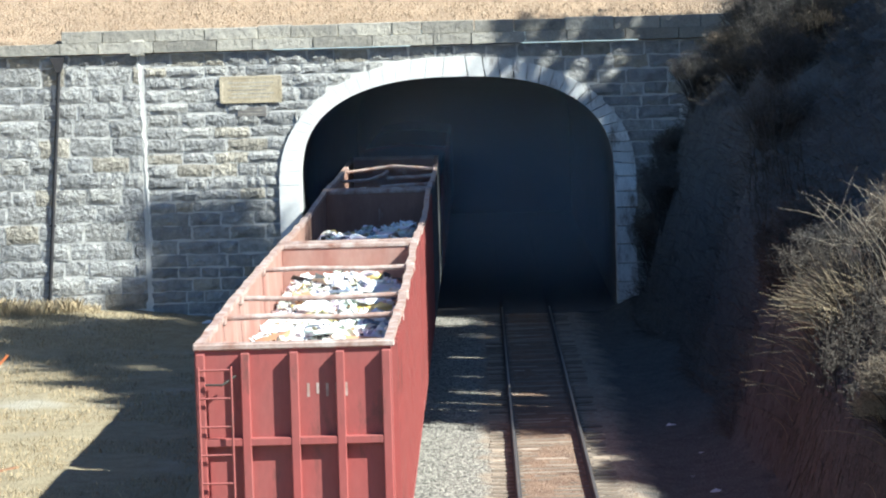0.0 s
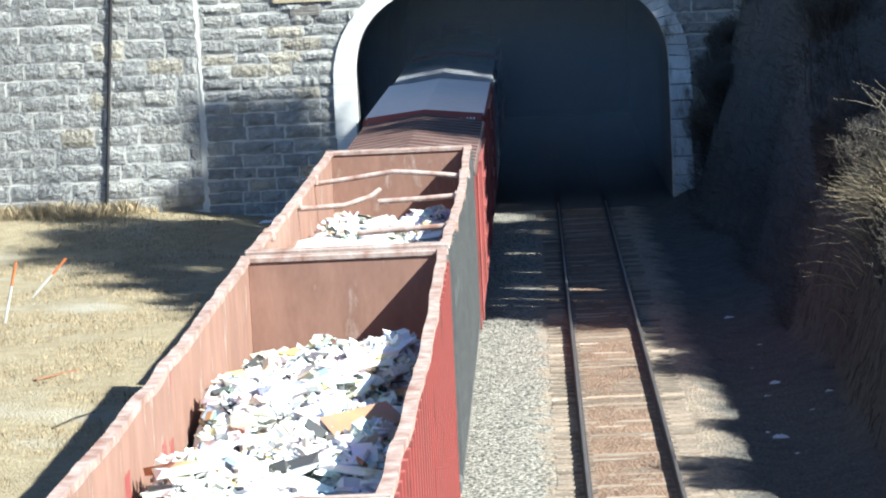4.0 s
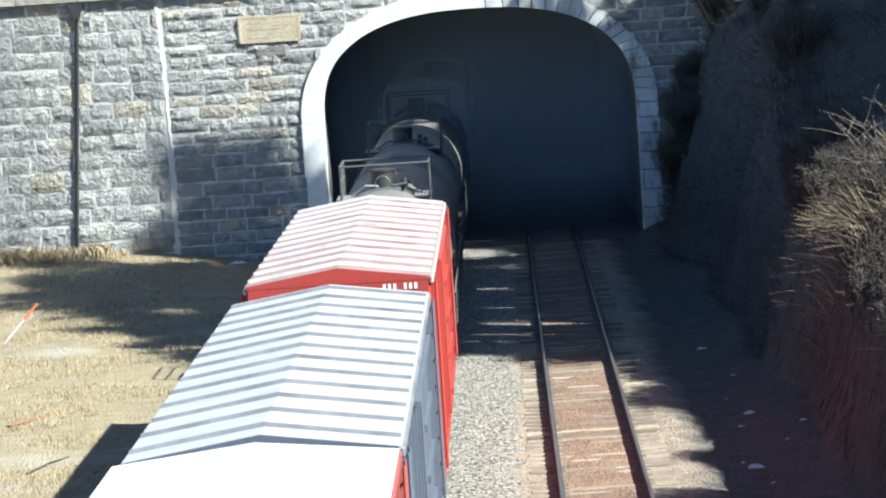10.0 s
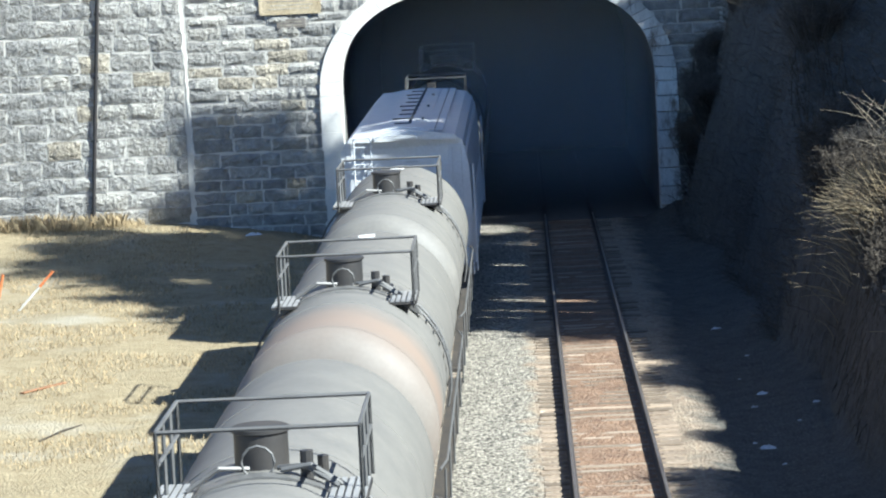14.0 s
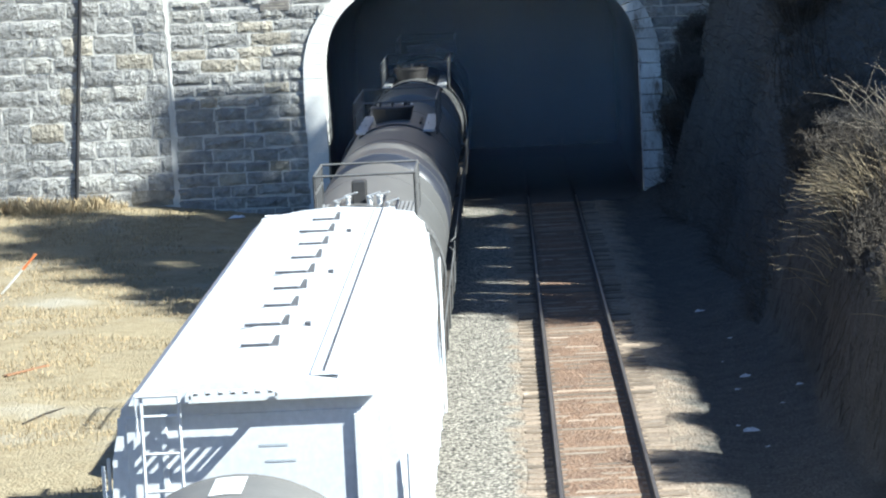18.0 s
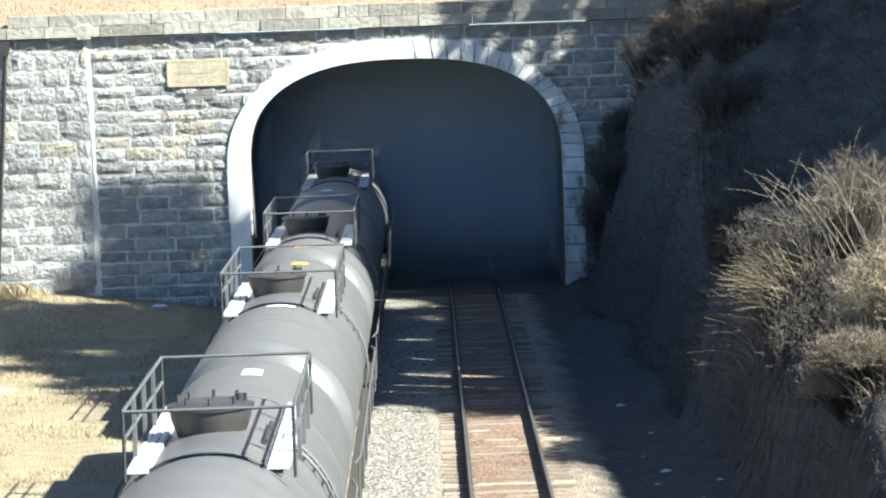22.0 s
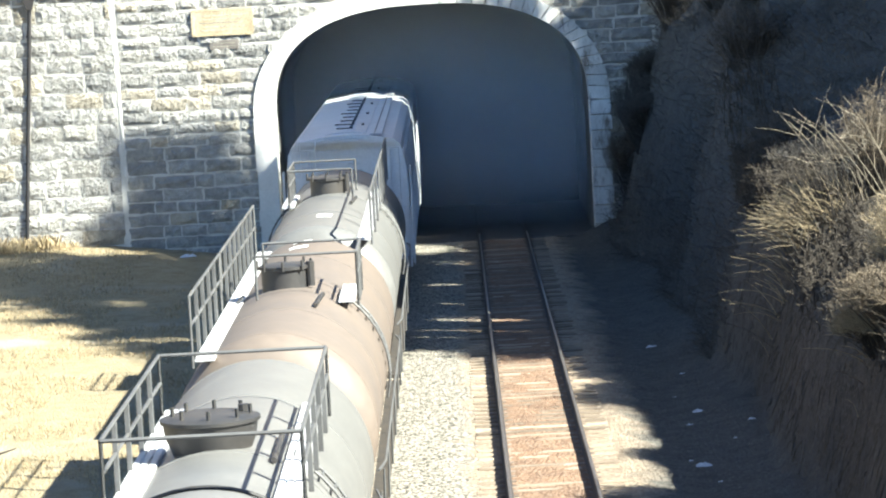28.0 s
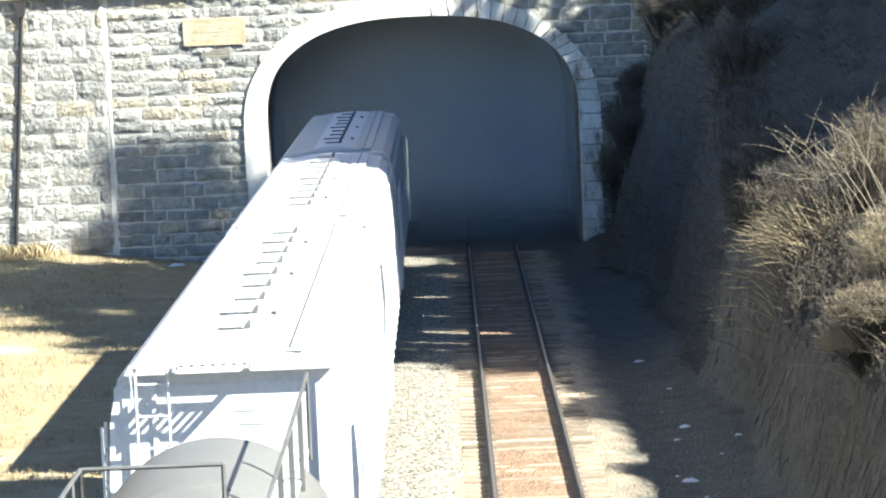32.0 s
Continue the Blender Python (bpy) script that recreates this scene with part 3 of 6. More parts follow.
solo("tunnel_lining", lin, DARKLINING, "dark concrete tunnel vault running into darkness", "tunnel", kind="structure", smooth=40)
solo("tunnel_floor", Geo().box((CX - 4.96, 0.2, -0.6), (CX + 4.96, 380, -0.17)), FLOORSTONE, "dark ballast floor inside the tunnel", "floor", kind="structure")

# haze veil on loose curtains of rigid sheets, added to lighten the black vault
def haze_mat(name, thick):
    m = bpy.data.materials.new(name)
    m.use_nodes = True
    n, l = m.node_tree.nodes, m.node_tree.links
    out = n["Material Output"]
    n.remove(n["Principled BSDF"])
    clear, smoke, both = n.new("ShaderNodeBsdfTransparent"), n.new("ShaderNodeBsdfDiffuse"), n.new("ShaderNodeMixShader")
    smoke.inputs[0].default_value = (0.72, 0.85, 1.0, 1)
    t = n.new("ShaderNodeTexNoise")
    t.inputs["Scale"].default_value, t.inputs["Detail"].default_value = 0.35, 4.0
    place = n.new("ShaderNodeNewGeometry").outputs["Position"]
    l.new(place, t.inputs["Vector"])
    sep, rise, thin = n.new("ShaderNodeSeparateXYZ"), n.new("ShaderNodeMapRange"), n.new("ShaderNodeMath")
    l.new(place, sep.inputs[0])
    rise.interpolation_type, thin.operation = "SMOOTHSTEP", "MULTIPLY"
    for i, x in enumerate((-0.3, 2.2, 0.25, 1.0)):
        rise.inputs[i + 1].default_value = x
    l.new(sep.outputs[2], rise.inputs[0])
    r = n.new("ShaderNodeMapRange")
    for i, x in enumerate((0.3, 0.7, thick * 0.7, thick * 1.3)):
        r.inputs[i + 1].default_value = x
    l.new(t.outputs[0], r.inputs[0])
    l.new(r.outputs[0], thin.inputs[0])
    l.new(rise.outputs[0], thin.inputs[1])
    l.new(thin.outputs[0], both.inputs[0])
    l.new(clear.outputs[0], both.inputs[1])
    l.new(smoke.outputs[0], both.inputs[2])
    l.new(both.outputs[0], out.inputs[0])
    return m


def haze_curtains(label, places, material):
    haze = thing("haze_veil", label, "smoke", "drifts of exhaust haze", kind="stuff")
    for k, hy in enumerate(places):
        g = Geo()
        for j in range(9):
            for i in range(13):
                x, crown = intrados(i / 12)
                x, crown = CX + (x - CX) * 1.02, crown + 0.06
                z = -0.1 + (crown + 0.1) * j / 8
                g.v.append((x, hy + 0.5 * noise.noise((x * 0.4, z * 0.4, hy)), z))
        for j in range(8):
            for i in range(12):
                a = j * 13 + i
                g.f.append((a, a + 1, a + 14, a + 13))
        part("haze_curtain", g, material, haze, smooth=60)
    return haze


haze_curtains("added sheets of thin bluish haze that lighten the dark tunnel mouth", (3.6, 5.0, 7.2, 10.5, 15.5, 22.0), haze_mat("thin_haze_veil", 0.08))
DRIFT = haze_curtains("added haze sheets moving slowly out to lighten the tunnel mouth further", (3.2, 4.2, 6.0, 8.6, 12.0), haze_mat("dense_haze_veil", 0.12))

# tablets
pl = thing("date_tablet", "tan carved stone tablet set into the portal wall", "plaque")
part("slab", Geo().box((-9.42, -0.10, 6.76), (-7.55, 0.01, 7.55), 0.02), PLAQUE, pl)
for a, b_ in (((-9.44, 7.50), (-7.52, 7.58)), ((-9.44, 6.73), (-7.52, 6.80)), ((-9.46, 6.80), (-9.36, 7.50)), ((-7.60, 6.80), (-7.50, 7.50))):
    part("border", Geo().box((a[0], -0.106, a[1]), (b_[0], -0.09, b_[1]), 0.006), PLAQUE, pl)
for r in range(5):
    part("inscription_line", Geo().box((-9.2 + 0.1 * (r % 2), -0.104, 7.36 - r * 0.115), (-7.75 - 0.12 * (r % 3), -0.095, 7.39 - r * 0.115)), CAP, pl, "worn carved line of writing")
pl = thing("small_tablet", "small dark metal tablet under the stone tablet", "plaque")
part("plate", Geo().box((-8.93, -0.075, 6.30), (-8.01, 0.0, 6.60), 0.01), PLAQUE_DARK, pl)
for r in range(2):
    part("inscription_line", Geo().box((-8.82, -0.08, 6.38 + r * 0.1), (-8.12, -0.07, 6.41 + r * 0.1)), CAP, pl)

# drain pipe
dp = thing("drain_pipe", "dark iron drain pipe with a hopper head on the wall", "pipe")
part("pipe", Geo().tube([(-14.5, -0.10, 8.0), (-14.62, -0.10, 6.3), (-14.8, -0.10, 4.0), (-15.0, -0.10, 1.4), (-15.08, -0.10, 0.2)], 0.062, 12), RUSTPIPE, dp, smooth=50)
part("hopper_head", Geo().prism([(-14.78, 8.34), (-14.58, 7.86), (-14.42, 7.86), (-14.30, 8.34)], -0.20, -0.02), RUSTPIPE, dp)
for z, x in ((7.0, -14.57), (5.0, -14.72), (3.0, -14.88), (1.2, -15.02)):
    part("bracket", Geo().box((x - 0.10, -0.12, z), (x + 0.10, 0.0, z + 0.05)), RUSTPIPE, dp)

# ---------------------------------------------------------------- tracks
TRAIN_X = -4.17
RAIL = [(-0.07, -0.178), (0.07, -0.178), (0.07, -0.165), (0.012, -0.145), (0.010, -0.045), (0.036, -0.035), (0.036, -0.006), (0.028, 0.0), (-0.028, 0.0), (-0.036, -0.006),
        (-0.036, -0.035), (-0.010, -0.045), (-0.012, -0.145), (-0.07, -0.165)]
for cx, word in ((0.0, "empty"), (TRAIN_X, "occupied")):
    tr = thing("railway_track", "steel rails on weathered sleepers in ballast, " + ("clear of trains" if cx == 0 else "carrying the train"), "track", "railway tracks", "structure")
    for side in (-0.7525, 0.7525):
        rail = part("rail", Geo().prism([(cx + side + x, z) for x, z in RAIL], -140, 372), RAILSTEEL, tr, "rusty rail")
        part("rail_head", Geo().box((cx + side - 0.027, -140, 0.0005), (cx + side + 0.027, 0.5, 0.004)), RAILHEAD, rail, "worn bright running surface")
    tie_me = Geo().box((-1.3, -0.115, -0.35), (1.3, 0.115, -0.178), 0.015).mesh("sleeper", TIE)
    restg = Geo()
    y, k = -139.7, 0
    while y < 30:
        if cx == 0 and -62.2 < y < 2:
            s = part("sleeper", tie_me, TIE, tr)
            s.location = (cx + rng.uniform(-0.04, 0.04), y, rng.uniform(-0.014, 0.004))
            s.rotation_euler = (0, 0, rng.uniform(-0.012, 0.012))
        else:
            restg.box((cx - 1.3, y - 0.115, -0.35), (cx + 1.3, y + 0.115, -0.178))
        y += 0.495
    tagged(part("sleeper_rest", restg, TIE, tr), kind="stuff")
    if cx == 0:
        pm = Geo().box((-0.15, -0.07, -0.19), (0.15, 0.07, -0.170)).mesh("tie_plate", PLATE)
        for k in range(128):
            for side in (-0.7525, 0.7525):
                part("tie_plate", pm, PLATE, tr).location = (side, -62.0 + 0.495 * k, 0)


# ---------------------------------------------------------------- freight cars
# every car is built round its own origin: x across, y along from its leading (near) end, z above the rail
def paint(name, base, alt=None, **kw):
    d = dict(rough=0.5, scale=1.6, mix=0.5, bump=0.08, bump_scale=20, grain=0.15)
    d.update(kw)
    return mat(name, base, alt, **d)


RED = paint("faded_red_paint", (0.33, 0.074, 0.065), (0.28, 0.085, 0.074), rough=0.6, stain=(0.11, 0.05, 0.04), stain_scale=2.2, stain_at=0.56, stretch=(1, 1, 0.35))
REDIN = paint("dusty_red_lining", (0.33, 0.145, 0.11), (0.40, 0.25, 0.20), rough=0.75, stain=(0.30, 0.13, 0.10), stain_scale=1.2, stain_at=0.6, stretch=(1, 1, 0.4))
ROOFRED = paint("peeling_red_roof_paint", (0.22, 0.13, 0.12), (0.36, 0.28, 0.265), rough=0.5, scale=2.6, mix=0.5, stain=(0.26, 0.05, 0.035), stain_scale=1.3, stain_at=0.55, stretch=(0.5, 1.8, 1))
BRIGHTRED = paint("bright_red_paint", (0.38, 0.045, 0.033), (0.33, 0.05, 0.038), rough=0.5)
BROWNROOF = paint("brown_roof_paint", (0.21, 0.125, 0.105), (0.18, 0.115, 0.10), rough=0.55, stain=(0.25, 0.19, 0.17), stain_scale=0.8)
BROWNRIB = paint("dark_brown_roof_seam", (0.10, 0.055, 0.045), (0.16, 0.10, 0.085), rough=0.6)
WHITEROOF = paint("white_roof_coating", (0.66, 0.665, 0.67), (0.60, 0.60, 0.60), rough=0.45, stain=(0.55, 0.52, 0.48), stain_scale=0.6, stain_at=0.68)
GALV = paint("galvanised_roof", (0.46, 0.46, 0.455), (0.38, 0.38, 0.38), rough=0.55, metal=0.0, stain=(0.27, 0.29, 0.32), stain_scale=0.7, stain_at=0.62, stretch=(0.6, 1.6, 1))
BLUESIDE = paint("grey_blue_side_paint", (0.12, 0.14, 0.18), (0.10, 0.115, 0.145), rough=0.5)
RUSTIN = paint("rusty_gondola_lining", (0.33, 0.185, 0.135), (0.22, 0.12, 0.085), rough=0.8, stain=(0.50, 0.40, 0.34), stain_scale=1.6, stain_at=0.57, stretch=(1, 1, 0.35))
RUSTRAIL = paint("worn_top_rail", (0.27, 0.14, 0.10), (0.52, 0.43, 0.38), rough=0.7, scale=4, mix=0.5, stain=(0.10, 0.06, 0.045), stain_scale=3.0, stain_at=0.60, grain=0.3)
BLACKSIDE = paint("black_gondola_side", (0.13, 0.135, 0.13), (0.09, 0.09, 0.09), rough=0.6)
TANKGREY = paint("sooty_grey_tank", (0.195, 0.187, 0.172), (0.16, 0.155, 0.146), rough=0.6, stain=(0.23, 0.215, 0.19), stain_scale=0.5, stain_at=0.62, spec=0.4)
TANKLIGHT = paint("dusty_grey_tank", (0.14, 0.139, 0.136), (0.118, 0.117, 0.115), rough=0.42, stain=(0.17, 0.168, 0.16), stain_scale=0.4, stain_at=0.62)
TANKBLACK = paint("glossy_black_tank", (0.030, 0.034, 0.048), (0.045, 0.048, 0.06), rough=0.33, spec=0.3)
TANKRUST = paint("rust_dusted_tank", (0.175, 0.14, 0.115), (0.15, 0.125, 0.11), rough=0.6, scale=0.5, mix=0.4)
WORNRIB = paint("worn_white_roof_seam", (0.47, 0.45, 0.435), (0.38, 0.34, 0.325), rough=0.5, scale=2.0, stain=(0.28, 0.10, 0.08), stain_scale=1.6, stain_at=0.60, stretch=(0.6, 1.5, 1))
TANKPALE = paint("pale_dusty_tank", (0.19, 0.186, 0.178), (0.16, 0.157, 0.152), rough=0.45, stain=(0.25, 0.245, 0.235), stain_scale=0.5, stain_at=0.62)
TANKWHITE = paint("off_white_tank", (0.165, 0.163, 0.158), (0.14, 0.138, 0.134), rough=0.45, stain=(0.19, 0.186, 0.178), stain_scale=0.5, stain_at=0.64)
PEELRED = paint("bare_red_primer", (0.30, 0.055, 0.04), (0.24, 0.07, 0.055), rough=0.6, scale=5)
PEELWHITE = paint("scraped_white_paint", (0.40, 0.36, 0.35), (0.30, 0.25, 0.245), rough=0.6, scale=5)
# roof ribs darkened, with the shade of their near faces in the colour
GALVRIB = paint("shaded_galvanised_seam", (0.13, 0.135, 0.15), (0.24, 0.245, 0.26), rough=0.5)
TANKBELT = paint("grey_tank_with_rust_belt", (0.195, 0.187, 0.172), (0.16, 0.155, 0.146), rough=0.6, spec=0.4, belt=(1.9, 2.0, (0.235, 0.18, 0.145)))
HOPPER = paint("chalky_white_hopper", (0.62, 0.64, 0.67), (0.58, 0.60, 0.63), rough=0.5, mix=0.25, stain=(0.54, 0.54, 0.52), stain_scale=0.7, stain_at=0.68)
HOPPERGREY = paint("light_grey_hopper", (0.44, 0.47, 0.50), (0.38, 0.41, 0.44), rough=0.5, stain=(0.42, 0.41, 0.40), stain_scale=0.7, stain_at=0.68)
RAILING = paint("grey_railing", (0.13, 0.13, 0.13), (0.09, 0.09, 0.09), rough=0.5)
GRATE = paint("bare_metal_walkway", (0.70, 0.71, 0.72), (0.58, 0.58, 0.58), rough=0.4, metal=0.2)
GREYGRATE = paint("dull_metal_walkway", (0.30, 0.30, 0.30), (0.24, 0.24, 0.24), rough=0.5)
LABELWHITE = paint("white_label", (0.85, 0.85, 0.83), (0.78, 0.78, 0.76), mix=0.2)
LABELORANGE = paint("orange_label", (0.85, 0.42, 0.06), (0.75, 0.36, 0.06), mix=0.2)
CLAMP = paint("dull_dark_clamp", (0.07, 0.072, 0.08), (0.05, 0.05, 0.055), rough=0.5)
DARKHATCH = paint("dark_hatch", (0.034, 0.034, 0.036), (0.055, 0.05, 0.046), rough=0.5)
WHEELSTEEL = mat("wheel_steel", (0.10, 0.085, 0.075), (0.16, 0.13, 0.11), 0.6, 0.5, scale=5)
WASTE = palette_mat("mixed_waste", [(0.0, (0.82, 0.82, 0.80)), (0.46, (0.56, 0.57, 0.57)), (0.62, (0.16, 0.19, 0.26)), (0.67, (0.50, 0.43, 0.32)), (0.79, (0.05, 0.05, 0.05)),
                                    (0.85, (0.62, 0.61, 0.58)), (0.965, (0.45, 0.22, 0.10)), (0.985, (0.60, 0.45, 0.12))])

SPEED = 10.115
TRAIN = []                                                   # (thing, place of its near end at the start)


def put(ob, s):
    TRAIN.append((ob, s))
    ob.location = (TRAIN_X, s, 0)


wheel_me = Geo().lathe_y([(-0.07, 0.30), (-0.07, 0.44), (-0.05, 0.455), (0.03, 0.46), (0.045, 0.49), (0.07, 0.49), (0.07, 0.30)], 0, 0, 24)
wheel_me.v = [(y, x, z) for x, y, z in wheel_me.v]
wheel_me.f = [tuple(reversed(q)) for q in wheel_me.f]
wheel_me = wheel_me.mesh("wheel", WHEELSTEEL, 40)
frame_me = Geo().prism([(-1.25, 0.40), (-1.15, 0.30), (-0.70, 0.28), (-0.45, 0.12), (0.45, 0.12), (0.70, 0.28), (1.15, 0.30), (1.25, 0.40), (1.20, 0.58), (0.60, 0.66),
                                             (0.35, 0.76), (-0.35, 0.76), (-0.60, 0.66), (-1.20, 0.58)], -0.07, 0.07)
frame_me.v = [(y, x, z) for x, y, z in frame_me.v]
frame_me.f = [tuple(reversed(q)) for q in frame_me.f]
frame_me = frame_me.mesh("side_frame", BLACKSTEEL)
axle_me = Geo().tube([(-1.05, 0, 0), (1.05, 0, 0)], 0.08, 10).mesh("axle", BLACKSTEEL, 40)
bolster_me = Geo().box((-1.15, -0.2, 0.45), (1.15, 0.2, 0.78), 0.03).mesh("bolster", BLACKSTEEL)
coupler_me = Geo().box((-0.12, -0.62, 0.78), (0.12, 0.25, 1.0), 0.03).mesh("coupler", BLACKSTEEL)
coupler_far_me = Geo().box((-0.12, -0.25, 0.78), (0.12, 0.36, 1.0), 0.03).mesh("coupler", BLACKSTEEL)


def running_gear(car, length):
    for y in (2.0, length - 2.0):
        tk = part("truck", bolster_me, BLACKSTEEL, car)
        tk.location = (0, y, 0)
        for sx in (-1, 1):
            f = part("side_frame", frame_me, BLACKSTEEL, tk)
            f.location = (sx * 1.0, 0, 0)
        for dy in (-0.88, 0.88):
            ax = part("axle", axle_me, BLACKSTEEL, tk)
            ax.location = (0, dy, 0.46)
            for sx in (-1, 1):
                wv = part("wheel", wheel_me, WHEELSTEEL, tk)
                wv.location = (sx * 0.755, dy, 0.46)
                if sx > 0:
                    wv.rotation_euler = (0, 0, math.pi)
    part("coupler", coupler_me, BLACKSTEEL, car)
    c = part("coupler", coupler_far_me, BLACKSTEEL, car)
    c.location = (0, length, 0)


def ladder(car, x0, x1, y, z0, z1, step, material, along_y=False):
    """A ladder of two stiles and rungs standing off an end or a side."""
    def P(a, z):
        return (y, a, z) if along_y else (a, y, z)
    lad = part("ladder", Geo().tube([P(x0, z0), P(x0, z1)], 0.022, 6).tube([P(x1, z0), P(x1, z1)], 0.022, 6), material, car)
    z = z0 + 0.15
    while z < z1:
        part("rung", Geo().tube([P(x0, z), P(x1, z)], 0.018, 6), material, lad)
        z += step


def waste_load(s, length, z0, seed, peak=0.5, lo=0.0, hi=1.0):
    """Loose rubbish heaped in a gondola."""
    r = random.Random(seed)
    g = Geo()

    def top(u, y):
        return z0 + peak * (0.5 + 0.5 * math.sin(y * 1.1 + seed) * math.cos(u * 1.3 + seed)) * (1 - (u / 1.5) ** 4) + 0.25 * noise.noise((u * 1.5, y * 0.8, seed))
    nx, ny = 9, int(length / 0.35)
    y0, y1 = 0.25 + length * lo, length * hi - 0.25
    for j in range(ny + 1):
        for i in range(nx + 1):
            u, y = -1.30 + 2.60 * i / nx, y0 + (y1 - y0) * j / ny
            g.v.append((u, y, top(u, y) - 0.1))
    for j in range(ny):
        for i in range(nx):
            a = j * (nx + 1) + i
            g.f.append((a, a + 1, a + nx + 2, a + nx + 1))
    for k in range(int(1300 * (y1 - y0) / 2.2)):
        u, y = r.uniform(-1.25, 1.25), r.uniform(y0, y1)
        c = Vector((u, y, top(u, y) + r.uniform(-0.1, 0.08)))
        sz = r.choice((0.03, 0.035, 0.045, 0.05, 0.06, 0.08, 0.11)) * r.uniform(0.6, 1.3) if k % 34 else r.uniform(0.18, 0.42)
        tilt = 0.9 if sz < 0.16 else 0.3
        c.x = max(-1.28 + sz * 1.2, min(1.28 - sz * 1.2, c.x))
        e = Euler((r.uniform(-tilt, tilt), r.uniform(-tilt, tilt), r.uniform(0, 6.3))).to_matrix()
        dx, dy, dz = sz, sz * r.uniform(0.3, 1.0), min(0.05, sz * r.uniform(0.05, 0.35))
        pts = []
        for q in ((-1, -1, -1), (1, -1, -1), (1, 1, -1), (-1, 1, -1), (-1, -1, 1), (1, -1, 1), (1, 1, 1), (-1, 1, 1)):
            p = Vector((q[0] * dx * r.uniform(0.6, 1.1), q[1] * dy * r.uniform(0.6, 1.1), q[2] * dz * r.uniform(0.5, 1.2)))
            pts.append(tuple(c + e @ p))
        g.add(pts, [(3, 2, 1, 0), (4, 5, 6, 7), (0, 1, 5, 4), (1, 2, 6, 5), (2, 3, 7, 6), (3, 0, 4, 7)])
    ob = solo("waste_load", g, WASTE, "heaped mixed white, blue and brown rubbish in a gondola", "rubbish", "loads of rubbish", "stuff")
    put(ob, s)


